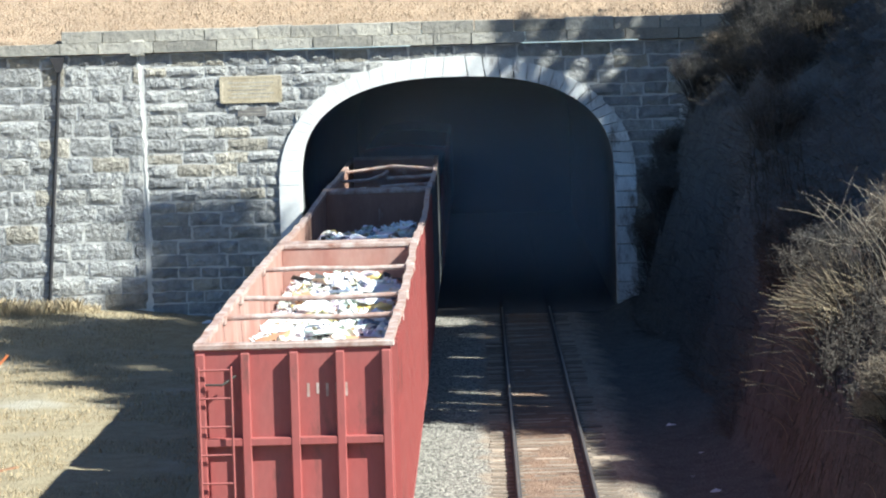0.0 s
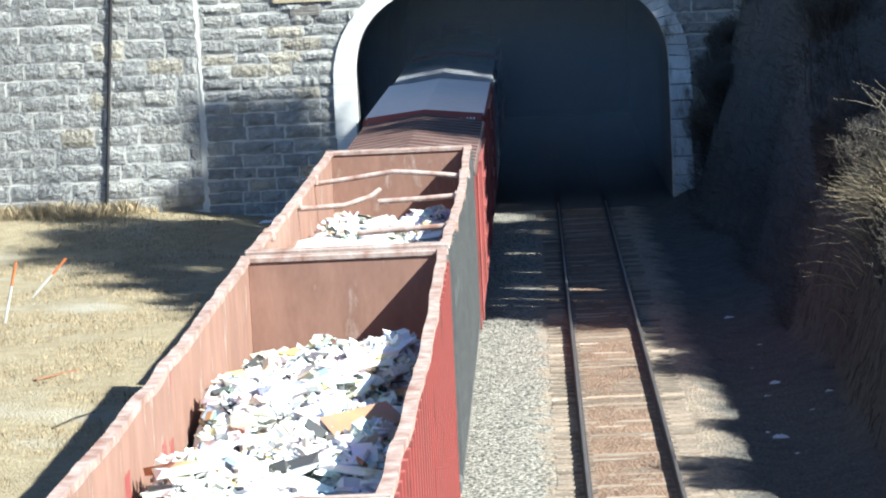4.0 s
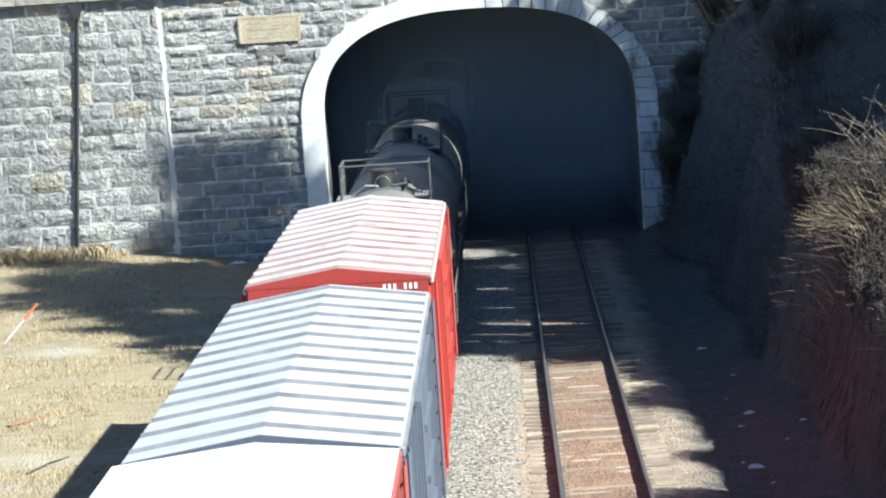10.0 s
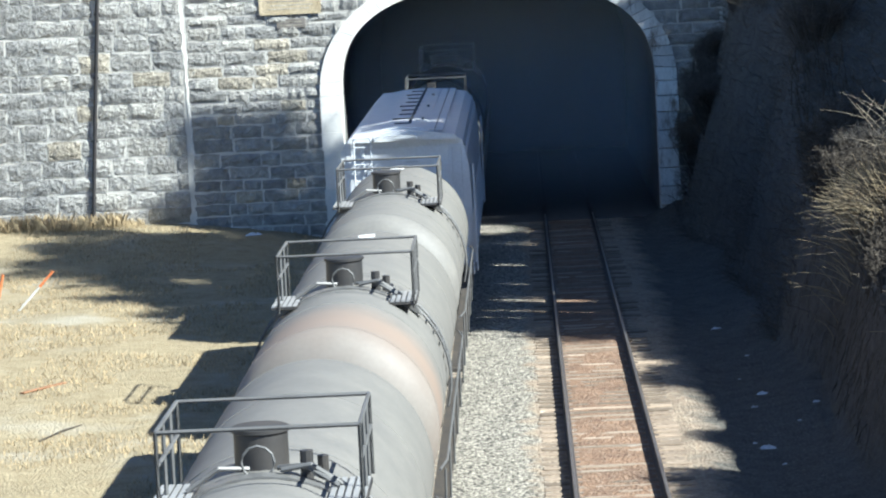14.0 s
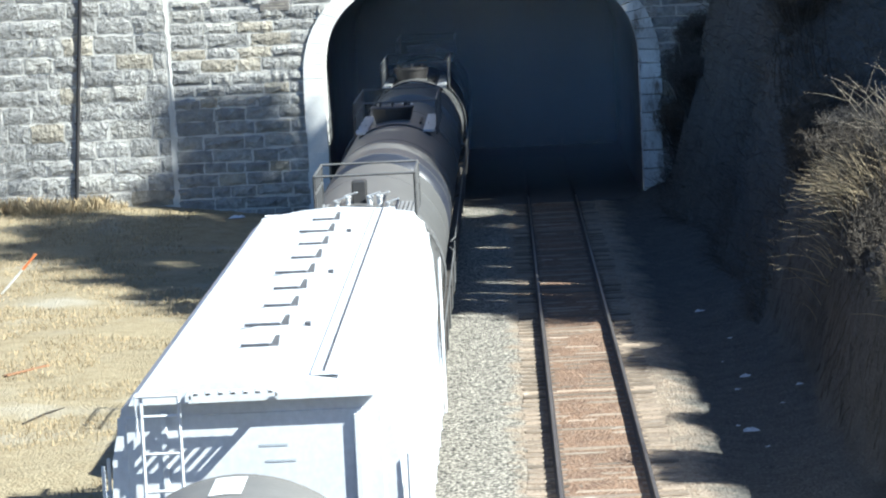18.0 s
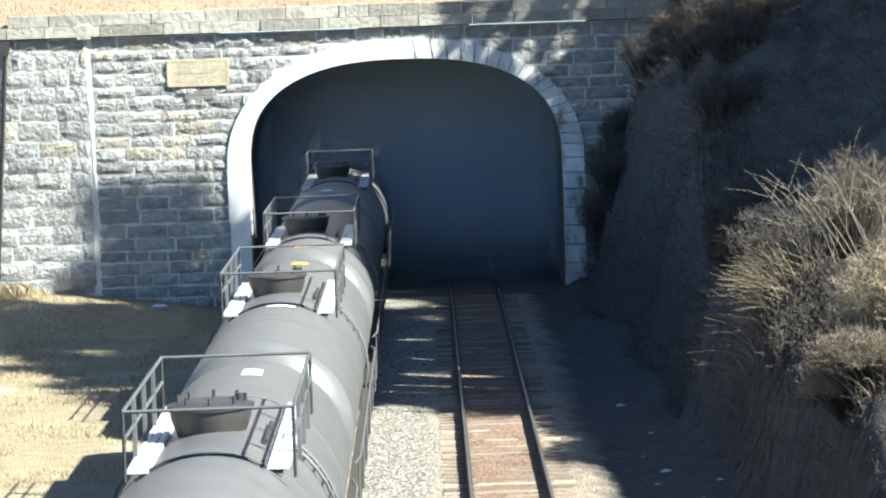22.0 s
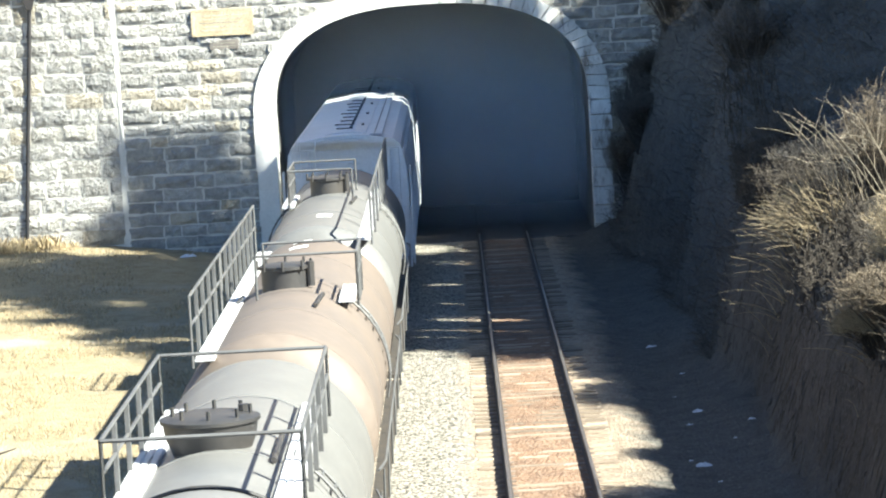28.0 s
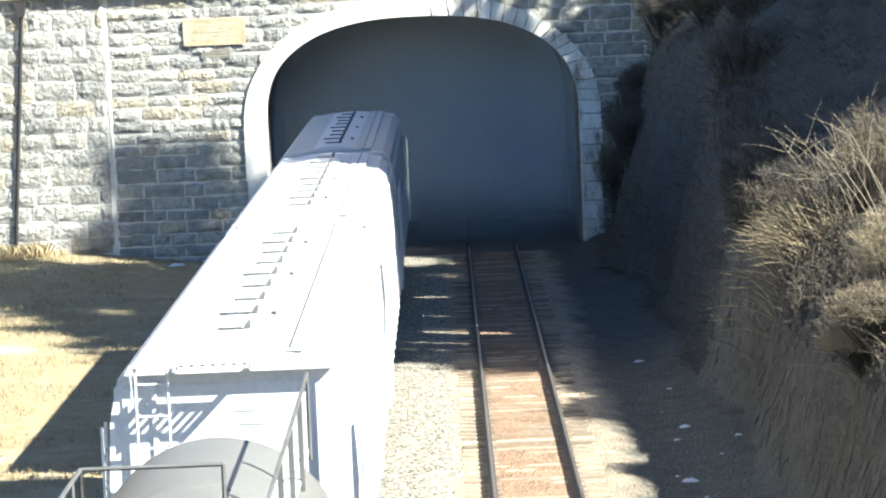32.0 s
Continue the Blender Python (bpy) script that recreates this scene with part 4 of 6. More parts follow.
def gondola(s, length, top, outer, inner, label, beams, bent=False, droop=0.0, marks=False, seed=1):
    """High-sided open waste gondola with outside ribs, cross ties and a ladder."""
    r = random.Random(seed)
    car = thing("gondola_car", label, "gondola", "cars of the freight train")
    hw = 1.43

    def rim(y):
        return top - droop * math.sin(math.pi * y / length) + 0.025 * noise.noise((y * 0.7, seed, 0))
    ny = 24
    for side in (-1, 1):
        g = Geo()
        for j in range(ny + 1):
            y = length * j / ny
            bow = 0.03 * noise.noise((y * 0.6, side * 3.0, seed)) + 0.05 * math.sin(math.pi * y / length)
            for x, z in ((hw, 1.1), (hw + bow, rim(y)), (hw - 0.06 + bow, rim(y)), (hw - 0.06, 1.1)):
                g.v.append((side * x, y, z))
        for j in range(ny):
            for i in range(4):
                k = (i + 1) % 4
                q = (j * 4 + i, j * 4 + k, j * 4 + 4 + k, j * 4 + 4 + i)
                g.f.append(q if side < 0 else tuple(reversed(q)))
        g.f += [(0, 1, 2, 3), tuple(ny * 4 + i for i in (3, 2, 1, 0))]
        part("side_panel", g, outer, car)
        lin = Geo()
        for j in range(ny + 1):
            y = length * j / ny
            bow = 0.03 * noise.noise((y * 0.6, side * 3.0, seed)) + 0.05 * math.sin(math.pi * y / length)
            lin.v += [(side * (hw - 0.064), y, 1.1), (side * (hw - 0.064 + bow), y, rim(y) - 0.05)]
        for j in range(ny):
            q = (j * 2, j * 2 + 2, j * 2 + 3, j * 2 + 1)
            lin.f.append(q)
        part("lining", lin, inner, car, "rust-brown inside face")
        pts = [(side * (hw - 0.03 + 0.03 * noise.noise((length * j / 40 * 0.6, side * 3.0, seed)) + 0.05 * math.sin(math.pi * j / 40)), length * j / 40, rim(length * j / 40) + 0.012 * r.uniform(-1, 1)) for j in range(41)]
        g = Geo()
        for p in pts:
            g.v += [(p[0] - 0.065, p[1], p[2] - 0.05), (p[0] + 0.065, p[1], p[2] - 0.05), (p[0] + 0.065, p[1], p[2] + 0.04), (p[0] - 0.065, p[1], p[2] + 0.04)]
        for j in range(len(pts) - 1):
            for i in range(4):
                k = (i + 1) % 4
                g.f.append((j * 4 + i, j * 4 + k, j * 4 + 4 + k, j * 4 + 4 + i))
        g.f += [(3, 2, 1, 0), tuple((len(pts) - 1) * 4 + i for i in range(4))]
        part("top_rail", g, RUSTRAIL, car, "battered top rail worn to bare metal")
        y = 0.5
        while y < length - 0.3:
            zt = rim(y) - 0.05
            part("side_post", Geo().prism([(min(side * hw, side * (hw + 0.09)), 1.1), (max(side * hw, side * (hw + 0.09)), 1.1),
                                                                                 (max(side * hw, side * (hw + 0.09)), zt), (min(side * hw, side * (hw + 0.09)), zt)], y, y + 0.12), outer, car)
            y += 0.62
        part("side_sill", Geo().box((side * hw - 0.08, 0, 0.95), (side * hw + 0.08, length, 1.15), 0.02), outer, car)
    for y, face in ((0.0, -1), (length, 1)):
        part("end_panel", Geo().box((-hw, y - 0.03, 1.0), (hw, y + 0.03, top - 0.05)), outer, car)
        part("end_lining", Geo().box((-hw + 0.07, y - face * 0.045 - 0.01, 1.1), (hw - 0.07, y - face * 0.045 + 0.01, top - 0.06)), inner, car)
        for x in (-1.38, -0.72, 0.0, 0.68, 1.36):
            part("end_post", Geo().box((x - 0.065, min(y, y + face * 0.17), 1.0), (x + 0.065, max(y, y + face * 0.17), top - 0.1), 0.012), outer, car)
        for z in (1.1, 2.05, top - 1.42):
            part("end_rib", Geo().box((-hw, min(y, y + face * 0.16), z - 0.06), (hw, max(y, y + face * 0.16), z + 0.06), 0.012), outer, car)
        part("end_rail", Geo().box((-hw - 0.06, y - 0.08, top - 0.06), (hw + 0.06, y + 0.08, top + 0.04), 0.02), RUSTRAIL, car)
        part("end_rail_cap", Geo().box((-hw - 0.05, y - 0.06, top + 0.041), (hw + 0.05, y + 0.06, top + 0.05)), RUSTRAIL, car)
    ladder(car, -1.40, -0.92, -0.24, 1.2, top - 0.28, 0.42, outer)
    part("brake_rod", Geo().tube([(-1.3, -0.2, top - 0.55), (-1.05, -0.26, top - 0.55), (-0.85, -0.2, top - 0.42)], 0.02, 6), BLACKSTEEL, car)
    if marks:
        for k in range(8):
            part("lettering", Geo().box((hw + 0.06, 1.0 + k * 0.28, 3.55), (hw + 0.075, 1.18 + k * 0.28, 3.85)), LABELWHITE, car, "white stencilled lettering")
    for k in range(5):
        part("lettering", Geo().box((0.18 + k * 0.14, -0.0345, top - 0.78 + 0.04 * (k % 2)), (0.22 + k * 0.14, -0.031, top - 0.58)), RUSTRAIL, car, "faded pale stencilling")
    for k, y in enumerate(beams):
        z = rim(y) - 0.02
        whole = [(-hw + 0.03, y, z), (-0.6, y + r.uniform(-0.05, 0.05), z + r.uniform(-0.03, 0.03)), (0.5, y + r.uniform(-0.05, 0.05), z + r.uniform(-0.04, 0.02)), (hw - 0.03, y, z)]
        if bent and k == 0:                                  # torn off, only the far half is left
            runs = [[(-0.05, y + 0.05, z - 0.06), (0.6, y, z - 0.02), (hw - 0.03, y, z)]]
        elif bent and k == 1:                                # snapped in the middle
            runs = [[(-hw + 0.03, y, z - 0.12), (-0.6, y + 0.1, z - 0.10), (-0.15, y + 0.25, z + 0.02), (0.02, y + 0.4, z + 0.13)], [(0.0, y, z - 0.05), (0.7, y - 0.03, z - 0.03), (hw - 0.03, y, z)]]
        elif bent:
            runs = [[(-hw + 0.03, y, z - 0.08), (-0.7, y + 0.06, z - 0.01), (0.1, y + 0.02, z + 0.09), (0.8, y - 0.06, z + 0.03), (hw - 0.03, y, z - 0.05)]]
        else:
            runs = [whole]
        for pts in runs:
            part("cross_tie", Geo().tube(pts, 0.048, 8), RUSTRAIL, car, smooth=50)
        for sx in (-1, 1):
            part("tie_socket", Geo().box((sx * hw - 0.10, y - 0.11, z - 0.12), (sx * hw + 0.10, y + 0.11, z + 0.08), 0.03), RUSTRAIL, car, "worn pale socket")
    part("floor", Geo().box((-hw, 0, 0.95), (hw, length, 1.1)), inner, car)
    part("centre_sill", Geo().box((-0.3, 0.1, 0.6), (0.3, length - 0.1, 0.95)), BLACKSTEEL, car)
    running_gear(car, length)
    put(car, s)
    return car


def boxcar(s, length, eave, side_mat, roof_mat, rib_mat, label, ribs, end_mat, roof_label, peak=0.22, door_mat=None, rib_w=0.10, rib_h=0.07, peel=False):
    """Box car with a shallow ridged roof, ribbed sides, doors and ladders."""
    car = thing("box_car", label, "boxcar", "cars of the freight train")
    hw = 1.48
    part("body", Geo().box((-hw, 0.02, 0.95), (hw, length - 0.02, eave - 0.02), 0.02), side_mat, car)
    roof = part("roof", Geo().prism([(-hw - 0.03, eave - 0.06), (hw + 0.03, eave - 0.06), (hw + 0.03, eave), (0.0, eave + peak), (-hw - 0.03, eave)], 0, length), roof_mat, car, roof_label)
    for k in range(ribs):
        y = length * (k + 0.5) / ribs
        wd = rib_w
        g = Geo()
        for sx in (-1, 1):
            a, b_ = (sx * (hw + 0.01), eave + 0.003), (0.0, eave + peak + 0.003)
            g.add([(a[0], y - wd, a[1]), (a[0], y + wd, a[1]), (b_[0], y + wd, b_[1]), (b_[0], y - wd, b_[1]),
                   (a[0], y - wd * 0.75, a[1] + rib_h), (a[0], y + wd * 0.75, a[1] + rib_h), (b_[0], y + wd * 0.75, b_[1] + rib_h), (b_[0], y - wd * 0.75, b_[1] + rib_h)],
                  [q if sx > 0 else tuple(reversed(q)) for q in [(4, 7, 6, 5), (0, 3, 7, 4), (1, 5, 6, 2), (0, 4, 5, 1), (3, 2, 6, 7)]])
        part("roof_rib", g, rib_mat, roof)
    if peel:                                                 # paint flakes and streaks between the ribs
        rr = random.Random(77)
        for m, count, far in ((PEELRED, 70, 0.75), (PEELWHITE, 26, 0.0)):
            g = Geo()
            for k in range(count):
                x = rr.uniform(0.5, 1.35) if rr.random() < far else rr.uniform(-1.3, 1.3)
                y = length * (rr.randrange(ribs) + rr.uniform(0.68, 1.32)) / ribs
                if not 0.2 < y < length - 0.2:
                    continue
                L, wd = rr.uniform(0.10, 0.45), rr.uniform(0.02, 0.09)
                ring_ = []
                for q in range(7):
                    a = 2 * math.pi * q / 7
                    px = max(-1.45, min(1.45, x + math.cos(a) * L * rr.uniform(0.6, 1.0)))
                    if x * px < 0:
                        px = 0.0
                    ring_.append((px, y + math.sin(a) * wd * rr.uniform(0.6, 1.0), eave + peak * (1 - abs(px) / (hw + 0.03)) + (0.004 if m is PEELRED else 0.006)))
                g.add(ring_, [tuple(range(7))])
            tagged(part("flaked_paint", g, m, roof, "scraped and peeling paint on the roof"), kind="stuff")
    for sx in (-1, 1):
        part("eave_rail", Geo().box((min(sx * hw, sx * (hw + 0.06)), 0, eave - 0.13), (max(sx * hw, sx * (hw + 0.06)), length, eave - 0.02), 0.015), rib_mat if rib_mat is not roof_mat else side_mat, car)
        n = int(length / 1.05)
        for k in range(n + 1):
            y = 0.15 + (length - 0.3) * k / n
            if abs(y - length / 2) < 1.6:
                continue
            part("side_post", Geo().box((min(sx * hw, sx * (hw + 0.055)), y - 0.06, 1.0), (max(sx * hw, sx * (hw + 0.055)), y + 0.06, eave - 0.14)), side_mat, car)
        door = part("door", Geo().box((min(sx * hw, sx * (hw + 0.10)), length / 2 - 1.5, 1.05), (max(sx * hw, sx * (hw + 0.10)), length / 2 + 1.5, eave - 0.2), 0.015), door_mat or side_mat, car)
        for k in range(4):
            part("door_rib", Geo().box((min(sx * (hw + 0.1), sx * (hw + 0.14)), length / 2 - 1.45, 1.4 + k * 0.65), (max(sx * (hw + 0.1), sx * (hw + 0.14)), length / 2 + 1.45, 1.5 + k * 0.65)), door_mat or side_mat, door)
        part("door_track", Geo().box((min(sx * hw, sx * (hw + 0.12)), length / 2 - 3.2, eave - 0.20), (max(sx * hw, sx * (hw + 0.12)), length / 2 + 3.2, eave - 0.14)), side_mat, car)
        part("side_sill", Geo().box((sx * hw - 0.05, 0, 0.8), (sx * hw + 0.05, length, 1.0)), side_mat, car)
        ladder(car, 0.12, 0.55, sx * (hw + 0.09), 1.0, eave - 0.1, 0.4, side_mat, along_y=True)
        ladder(car, length - 0.55, length - 0.12, sx * (hw + 0.09), 1.0, eave - 0.1, 0.4, side_mat, along_y=True)
    for y, f in ((0.0, -1), (length, 1)):
        part("end_wall", Geo().box((-hw + 0.02, y - 0.025, 0.95), (hw - 0.02, y + 0.025, eave - 0.005)), end_mat, car)
        part("end_gable", Geo().prism([(-hw, eave - 0.05), (hw, eave - 0.05), (hw, eave - 0.001), (0, eave + peak - 0.004), (-hw, eave - 0.001)], y - 0.03, y + 0.03), end_mat, car)
        for k in range(7):
            z = 1.3 + k * 0.38
            part("end_rib", Geo().box((-hw + 0.15, y + f * 0.03 - 0.04, z - 0.07), (hw - 0.15, y + f * 0.03 + 0.04, z + 0.07), 0.03), end_mat, car)
    ladder(car, -1.38, -0.95, -0.1, 1.1, eave - 0.35, 0.4, end_mat)
    part("brake_wheel", Geo().tube([(0.8 + 0.28 * math.cos(a * math.pi / 6), -0.18, 2.9 + 0.28 * math.sin(a * math.pi / 6)) for a in range(13)], 0.02, 6), BLACKSTEEL, car)
    for k in range(7):
        if k == 3:
            continue
        part("lettering", Geo().box((0.72 + k * 0.085, -0.032, eave - 0.19), (0.765 + k * 0.085, -0.027, eave - 0.09)), LABELWHITE, car, "white stencilled lettering")
    part("centre_sill", Geo().box((-0.3, 0.1, 0.6), (0.3, length - 0.1, 0.95)), BLACKSTEEL, car)
    running_gear(car, length)
    put(car, s)
    return car


def tank(s, length, shell_mat, label, hatch, kind, band=None, marks=(), head_mat=None, r=1.47, top=3.92, walk_side=0, half=1.0):
    """Tank car: round shell with domed heads, manway, platforms and railings."""
    car = thing("tank_car", label, "tank car", "cars of the freight train")
    zc = top - r
    e = 0.62
    prof = []
    for k in range(9):
        a = math.pi / 2 * k / 8
        prof.append((0.35 + e * (1 - math.sin(a)), r * math.cos(a)))
    prof = sorted(prof)
    prof[0] = (prof[0][0], 0.05)
    back = [(length - 0.0 - y, q) for y, q in reversed(prof)]
    part("shell", Geo().lathe_y([prof[-1]] + back, 0, zc, 56), shell_mat, car, smooth=60)
    part("tank_head", Geo().lathe_y(prof, 0, zc, 56), head_mat or shell_mat, car, "domed leading head", smooth=60)
    for y in (1.02, length * 0.25, length * 0.5, length * 0.75, length - 1.02):
        part("weld_band", Geo().lathe_y([(y - 0.035, r - 0.01), (y - 0.03, r + 0.007), (y + 0.03, r + 0.007), (y + 0.035, r - 0.01)], 0, zc, 56), shell_mat, car, smooth=60)
    for y0, y1, m in (band or ()):
        part("paint_band", Geo().lathe_y([(y0, r - 0.02), (y0 + 0.001, r + 0.004), (y1 - 0.001, r + 0.004), (y1, r - 0.02)], 0, zc, 56), m, car, "discoloured band round the shell", smooth=60)

    def zt(x):
        return zc + math.sqrt(max(0.0, r * r - x * x))
    hy = hatch
    # manway
    if kind == "dome":
        hat = part("manway", Geo().lathe_z([(top - 0.12, 0.285), (top + 0.36, 0.285), (top + 0.37, 0.31), (top + 0.41, 0.31), (top + 0.43, 0.27)], -0.05, hy + 0.35, 24), DARKHATCH, car, smooth=40)
        part("valve", Geo().tube([(0.45, hy - 0.1, top - 0.1), (0.45, hy - 0.1, top + 0.22)], 0.07, 10), DARKHATCH, car)
        part("valve", Geo().tube([(0.6, hy + 0.15, top - 0.15), (0.6, hy + 0.15, top + 0.12)], 0.06, 10), DARKHATCH, car)
        part("handwheel", Geo().tube([(-0.05 + 0.17 * math.cos(a * math.pi / 6), hy - 0.15, top + 0.12 + 0.17 * math.sin(a * math.pi / 6)) for a in range(13)], 0.016, 6), RAILING, car)
        for sx in (-1, 1):
            part("step_brace", Geo().tube([(sx * 0.15, hy - 0.1, top + 0.05), (sx * 0.45, hy - 0.25, zt(0.45) + 0.16), (sx * 0.78, hy - 0.3, zt(0.78) + 0.10)], 0.03, 6), RAILING, car)
        part("vent_pipe", Geo().tube([(0.2, hy - 0.25, top + 0.05), (0.5, hy - 0.28, top + 0.10), (0.85, hy - 0.2, top - 0.15)], 0.03, 8), RAILING, car)
        part("crossover", Geo().prism([(-1.15, zt(1.15) + 0.10), (-1.05, zt(1.05) + 0.16)] + [(x / 10, zt(x / 10) + 0.03) for x in range(-9, 10, 3)] + [(1.05, zt(1.05) + 0.16), (1.15, zt(1.15) + 0.10)]
                                      + [(x / 10, zt(x / 10) + 0.006) for x in range(9, -10, -3)], hy - 0.45, hy - 0.2), TANKLIGHT, car)
    elif kind == "deck":
        hat = part("valve_housing", Geo().box((-0.14, hy - 0.35, top - 0.1), (0.14, hy + 0.05, top + 0.42), 0.03), DARKHATCH, car, "square dark valve housing")
        for k, (vx, vh) in enumerate(((-0.42, 0.08), (-0.22, 0.12), (0.20, 0.10), (0.38, 0.14), (0.55, 0.06))):
            vl = part("valve", Geo().lathe_z([(zt(vx) - 0.05, 0.05), (zt(vx) + vh, 0.05), (zt(vx) + vh + 0.02, 0.07), (zt(vx) + vh + 0.05, 0.07), (zt(vx) + vh + 0.07, 0.03)], vx, hy - 0.45 + 0.05 * (k % 2), 12), GRATE, car, "bare metal valve", smooth=40)
            part("lever", Geo().tube([(vx, hy - 0.5, zt(vx) + vh + 0.06), (vx + 0.20, hy - 0.55, zt(vx) + vh + 0.12)], 0.018, 6), GRATE, vl)
        part("drip_pan", Geo().prism([(x / 10, zt(x / 10) + 0.03) for x in range(-11, 12, 2)] + [(x / 10, zt(x / 10) + 0.006) for x in range(11, -12, -2)], hy - half - 0.5, hy - half + 0.2), DARKHATCH, car, "dark saddle under the deck")
    elif kind == "low":
        hat = part("manway", Geo().lathe_z([(top - 0.2, 0.40), (top + 0.12, 0.52), (top + 0.26, 0.54), (top + 0.27, 0.57), (top + 0.31, 0.57), (top + 0.34, 0.48)], -0.12, hy, 28), DARKHATCH, car, smooth=40)
        part("valve", Geo().tube([(0.25, hy + 0.15, top + 0.2), (0.25, hy + 0.15, top + 0.42)], 0.06, 10), DARKHATCH, car)
        part("fill_pipe", Geo().tube([(0.62, hy - 0.8, zt(0.62) + 0.05), (0.62, hy + 0.9, zt(0.62) + 0.05)], 0.035, 8), DARKHATCH, car)
    else:
        hat = part("manway", Geo().lathe_z([(top - 0.2, 0.38), (top + 0.28, 0.38), (top + 0.29, 0.42), (top + 0.34, 0.42), (top + 0.37, 0.34)], -0.1, hy, 28), DARKHATCH, car, smooth=40)
        part("valve", Geo().tube([(0.33, hy - 0.1, top), (0.33, hy - 0.1, top + 0.40)], 0.07, 10), DARKHATCH, car)
        part("fill_pipe", Geo().tube([(0.5, hy - 2.6, zt(0.5) + 0.05), (0.55, hy - 0.9, zt(0.55) + 0.05)], 0.035, 8), DARKHATCH, car)
    for k in range(8 if kind in ("low", "walk") else 0):
        a = k * math.pi / 4
        part("bolt", Geo().tube([(-0.1 + 0.44 * math.cos(a), hy + 0.44 * math.sin(a), top + 0.28), (-0.1 + 0.44 * math.cos(a), hy + 0.44 * math.sin(a), top + 0.44)], 0.025, 6), DARKHATCH, hat)
    zp = top - 0.25

    def railing(x0, x1, y0, y1, z, height, sides, flat=0.0):
        pts = {"near": [(x0, y0), (x1, y0)], "far": [(x0, y1), (x1, y1)], "left": [(x0, y0), (x0, y1)], "right": [(x1, y0), (x1, y1)]}
        for sd in sides:
            (a, b_), (c, d) = pts[sd]
            g = Geo()
            for hh in (height, height * 0.55):
                if hh < height and (sd in ("near", "far") or flat > 1.5):
                    continue
                g.tube([(a, b_, z + hh), (c, d, z + hh)], 0.024, 6)
            rl = part("railing", g, RAILING, car)
            n = 2 if sd in ("near", "far") else max(2, int(abs(d - b_) / (flat or 0.62)) + 1)
            for k in range(n):
                t = k / (n - 1)
                px, py = a + (c - a) * t, b_ + (d - b_) * t
                post = Geo().box((px - 0.028, py - 0.04, z - 0.1), (px + 0.028, py + 0.04, z + height - 0.01), 0.004) if flat and 0 < k < n - 1 else Geo().tube([(px, py, z - 0.1), (px, py, z + height)], 0.024, 6)
                part("railing_post", post, RAILING, rl)

    def platform(x0, x1, y0, y1, z, metal=GRATE):
        pf = part("platform", Geo().box((x0, y0, z - 0.045), (x1, y1, z - 0.004)), DARKHATCH if metal is GREYGRATE else metal, car)
        n = max(3, int((x1 - x0) / 0.075))
        for k in range(n):
            xx = x0 + (x1 - x0) * (k + 0.5) / n
            part("grating_bar", Geo().box((xx - 0.034, y0, z - 0.01), (xx + (0.034 if metal is GRATE else 0.020), y1, z + 0.012)), metal, pf, "bare metal grating")
        part("bracket", Geo().box(((x0 + x1) / 2 - 0.04, (y0 + y1) / 2 - 0.05, z - 0.6), ((x0 + x1) / 2 + 0.04, (y0 + y1) / 2 + 0.05, z - 0.045)), RAILING, pf)
    if kind == "dome":
        for sx in (-1, 1):
            xa, xb = sorted((sx * 0.70, sx * 1.10))
            platform(xa, xb, hy - half, hy - half + 1.25, zp + 0.1, GREYGRATE)
        railing(-0.98, 1.06, hy - half, hy + half, zp + 0.1, 0.76, ("far", "left", "right", "near"))
    elif kind == "deck":
        for xa, xb in ((-0.80, -0.45), (0.32, 1.05)):
            platform(xa, xb, hy - half, hy + half, zp + 0.08, GREYGRATE)
        railing(-0.78, 1.08, hy - half, hy + half, zp + 0.1, 0.76, ("far", "left", "right", "near"))
    elif kind == "low":
        for sx in (-1, 1):
            xa, xb = sorted((sx * 0.72, sx * 1.0))
            platform(xa, xb, hy - half + 0.3, hy + half + 0.5, zp + 0.1)
        railing(-0.98, 1.08, hy - half, hy + half, zp + 0.1, 0.76, ("near", "far", "left", "right"), 1.3)
        part("platform_bracket", Geo().tube([(x / 10, hy - half + 0.35, zt(x / 10) + 0.02) for x in range(-9, 10, 2)], 0.025, 6), DARKHATCH, car, "dark curved bracket over the shell")
    else:
        sx = walk_side
        xa, xb = sorted((sx * 0.78, sx * 1.06))
        platform(xa, xb, 0.4, length - 0.6, zp + 0.02)
        cut = hy - half + 0.05
        for y0, y1 in ((0.3, cut), (cut + 0.25, length - 0.7)):
            railing(xa - 0.02, xb + 0.02, y0, y1, zp, 0.92, ("left",) if sx < 0 else ("right",), 1.0 if sx < 0 else 1.9)
        railing(-0.5 if sx < 0 else -0.9, 1.12 if sx < 0 else 0.5, hy - half, hy + half, zp + 0.1, 0.76, ("near", "far", "right" if sx < 0 else "left"))
        xa, xb = sorted((-sx * 0.80, -sx * 1.06))
        platform(xa, xb, hy - half, hy + half, zp + 0.1)
    for x, y, sx_, sy_, m in marks:
        g = Geo()
        n = 6
        for i in range(n + 1):
            xx = x - sx_ / 2 + sx_ * i / n
            g.v += [(xx, y - sy_ / 2, zt(xx) + 0.010), (xx, y + sy_ / 2, zt(xx) + 0.010)]
            if i:
                k = 2 * i
                g.f.append((k - 2, k, k + 1, k - 1))
        part("label", g, m, car, "plain pale stencil panel")
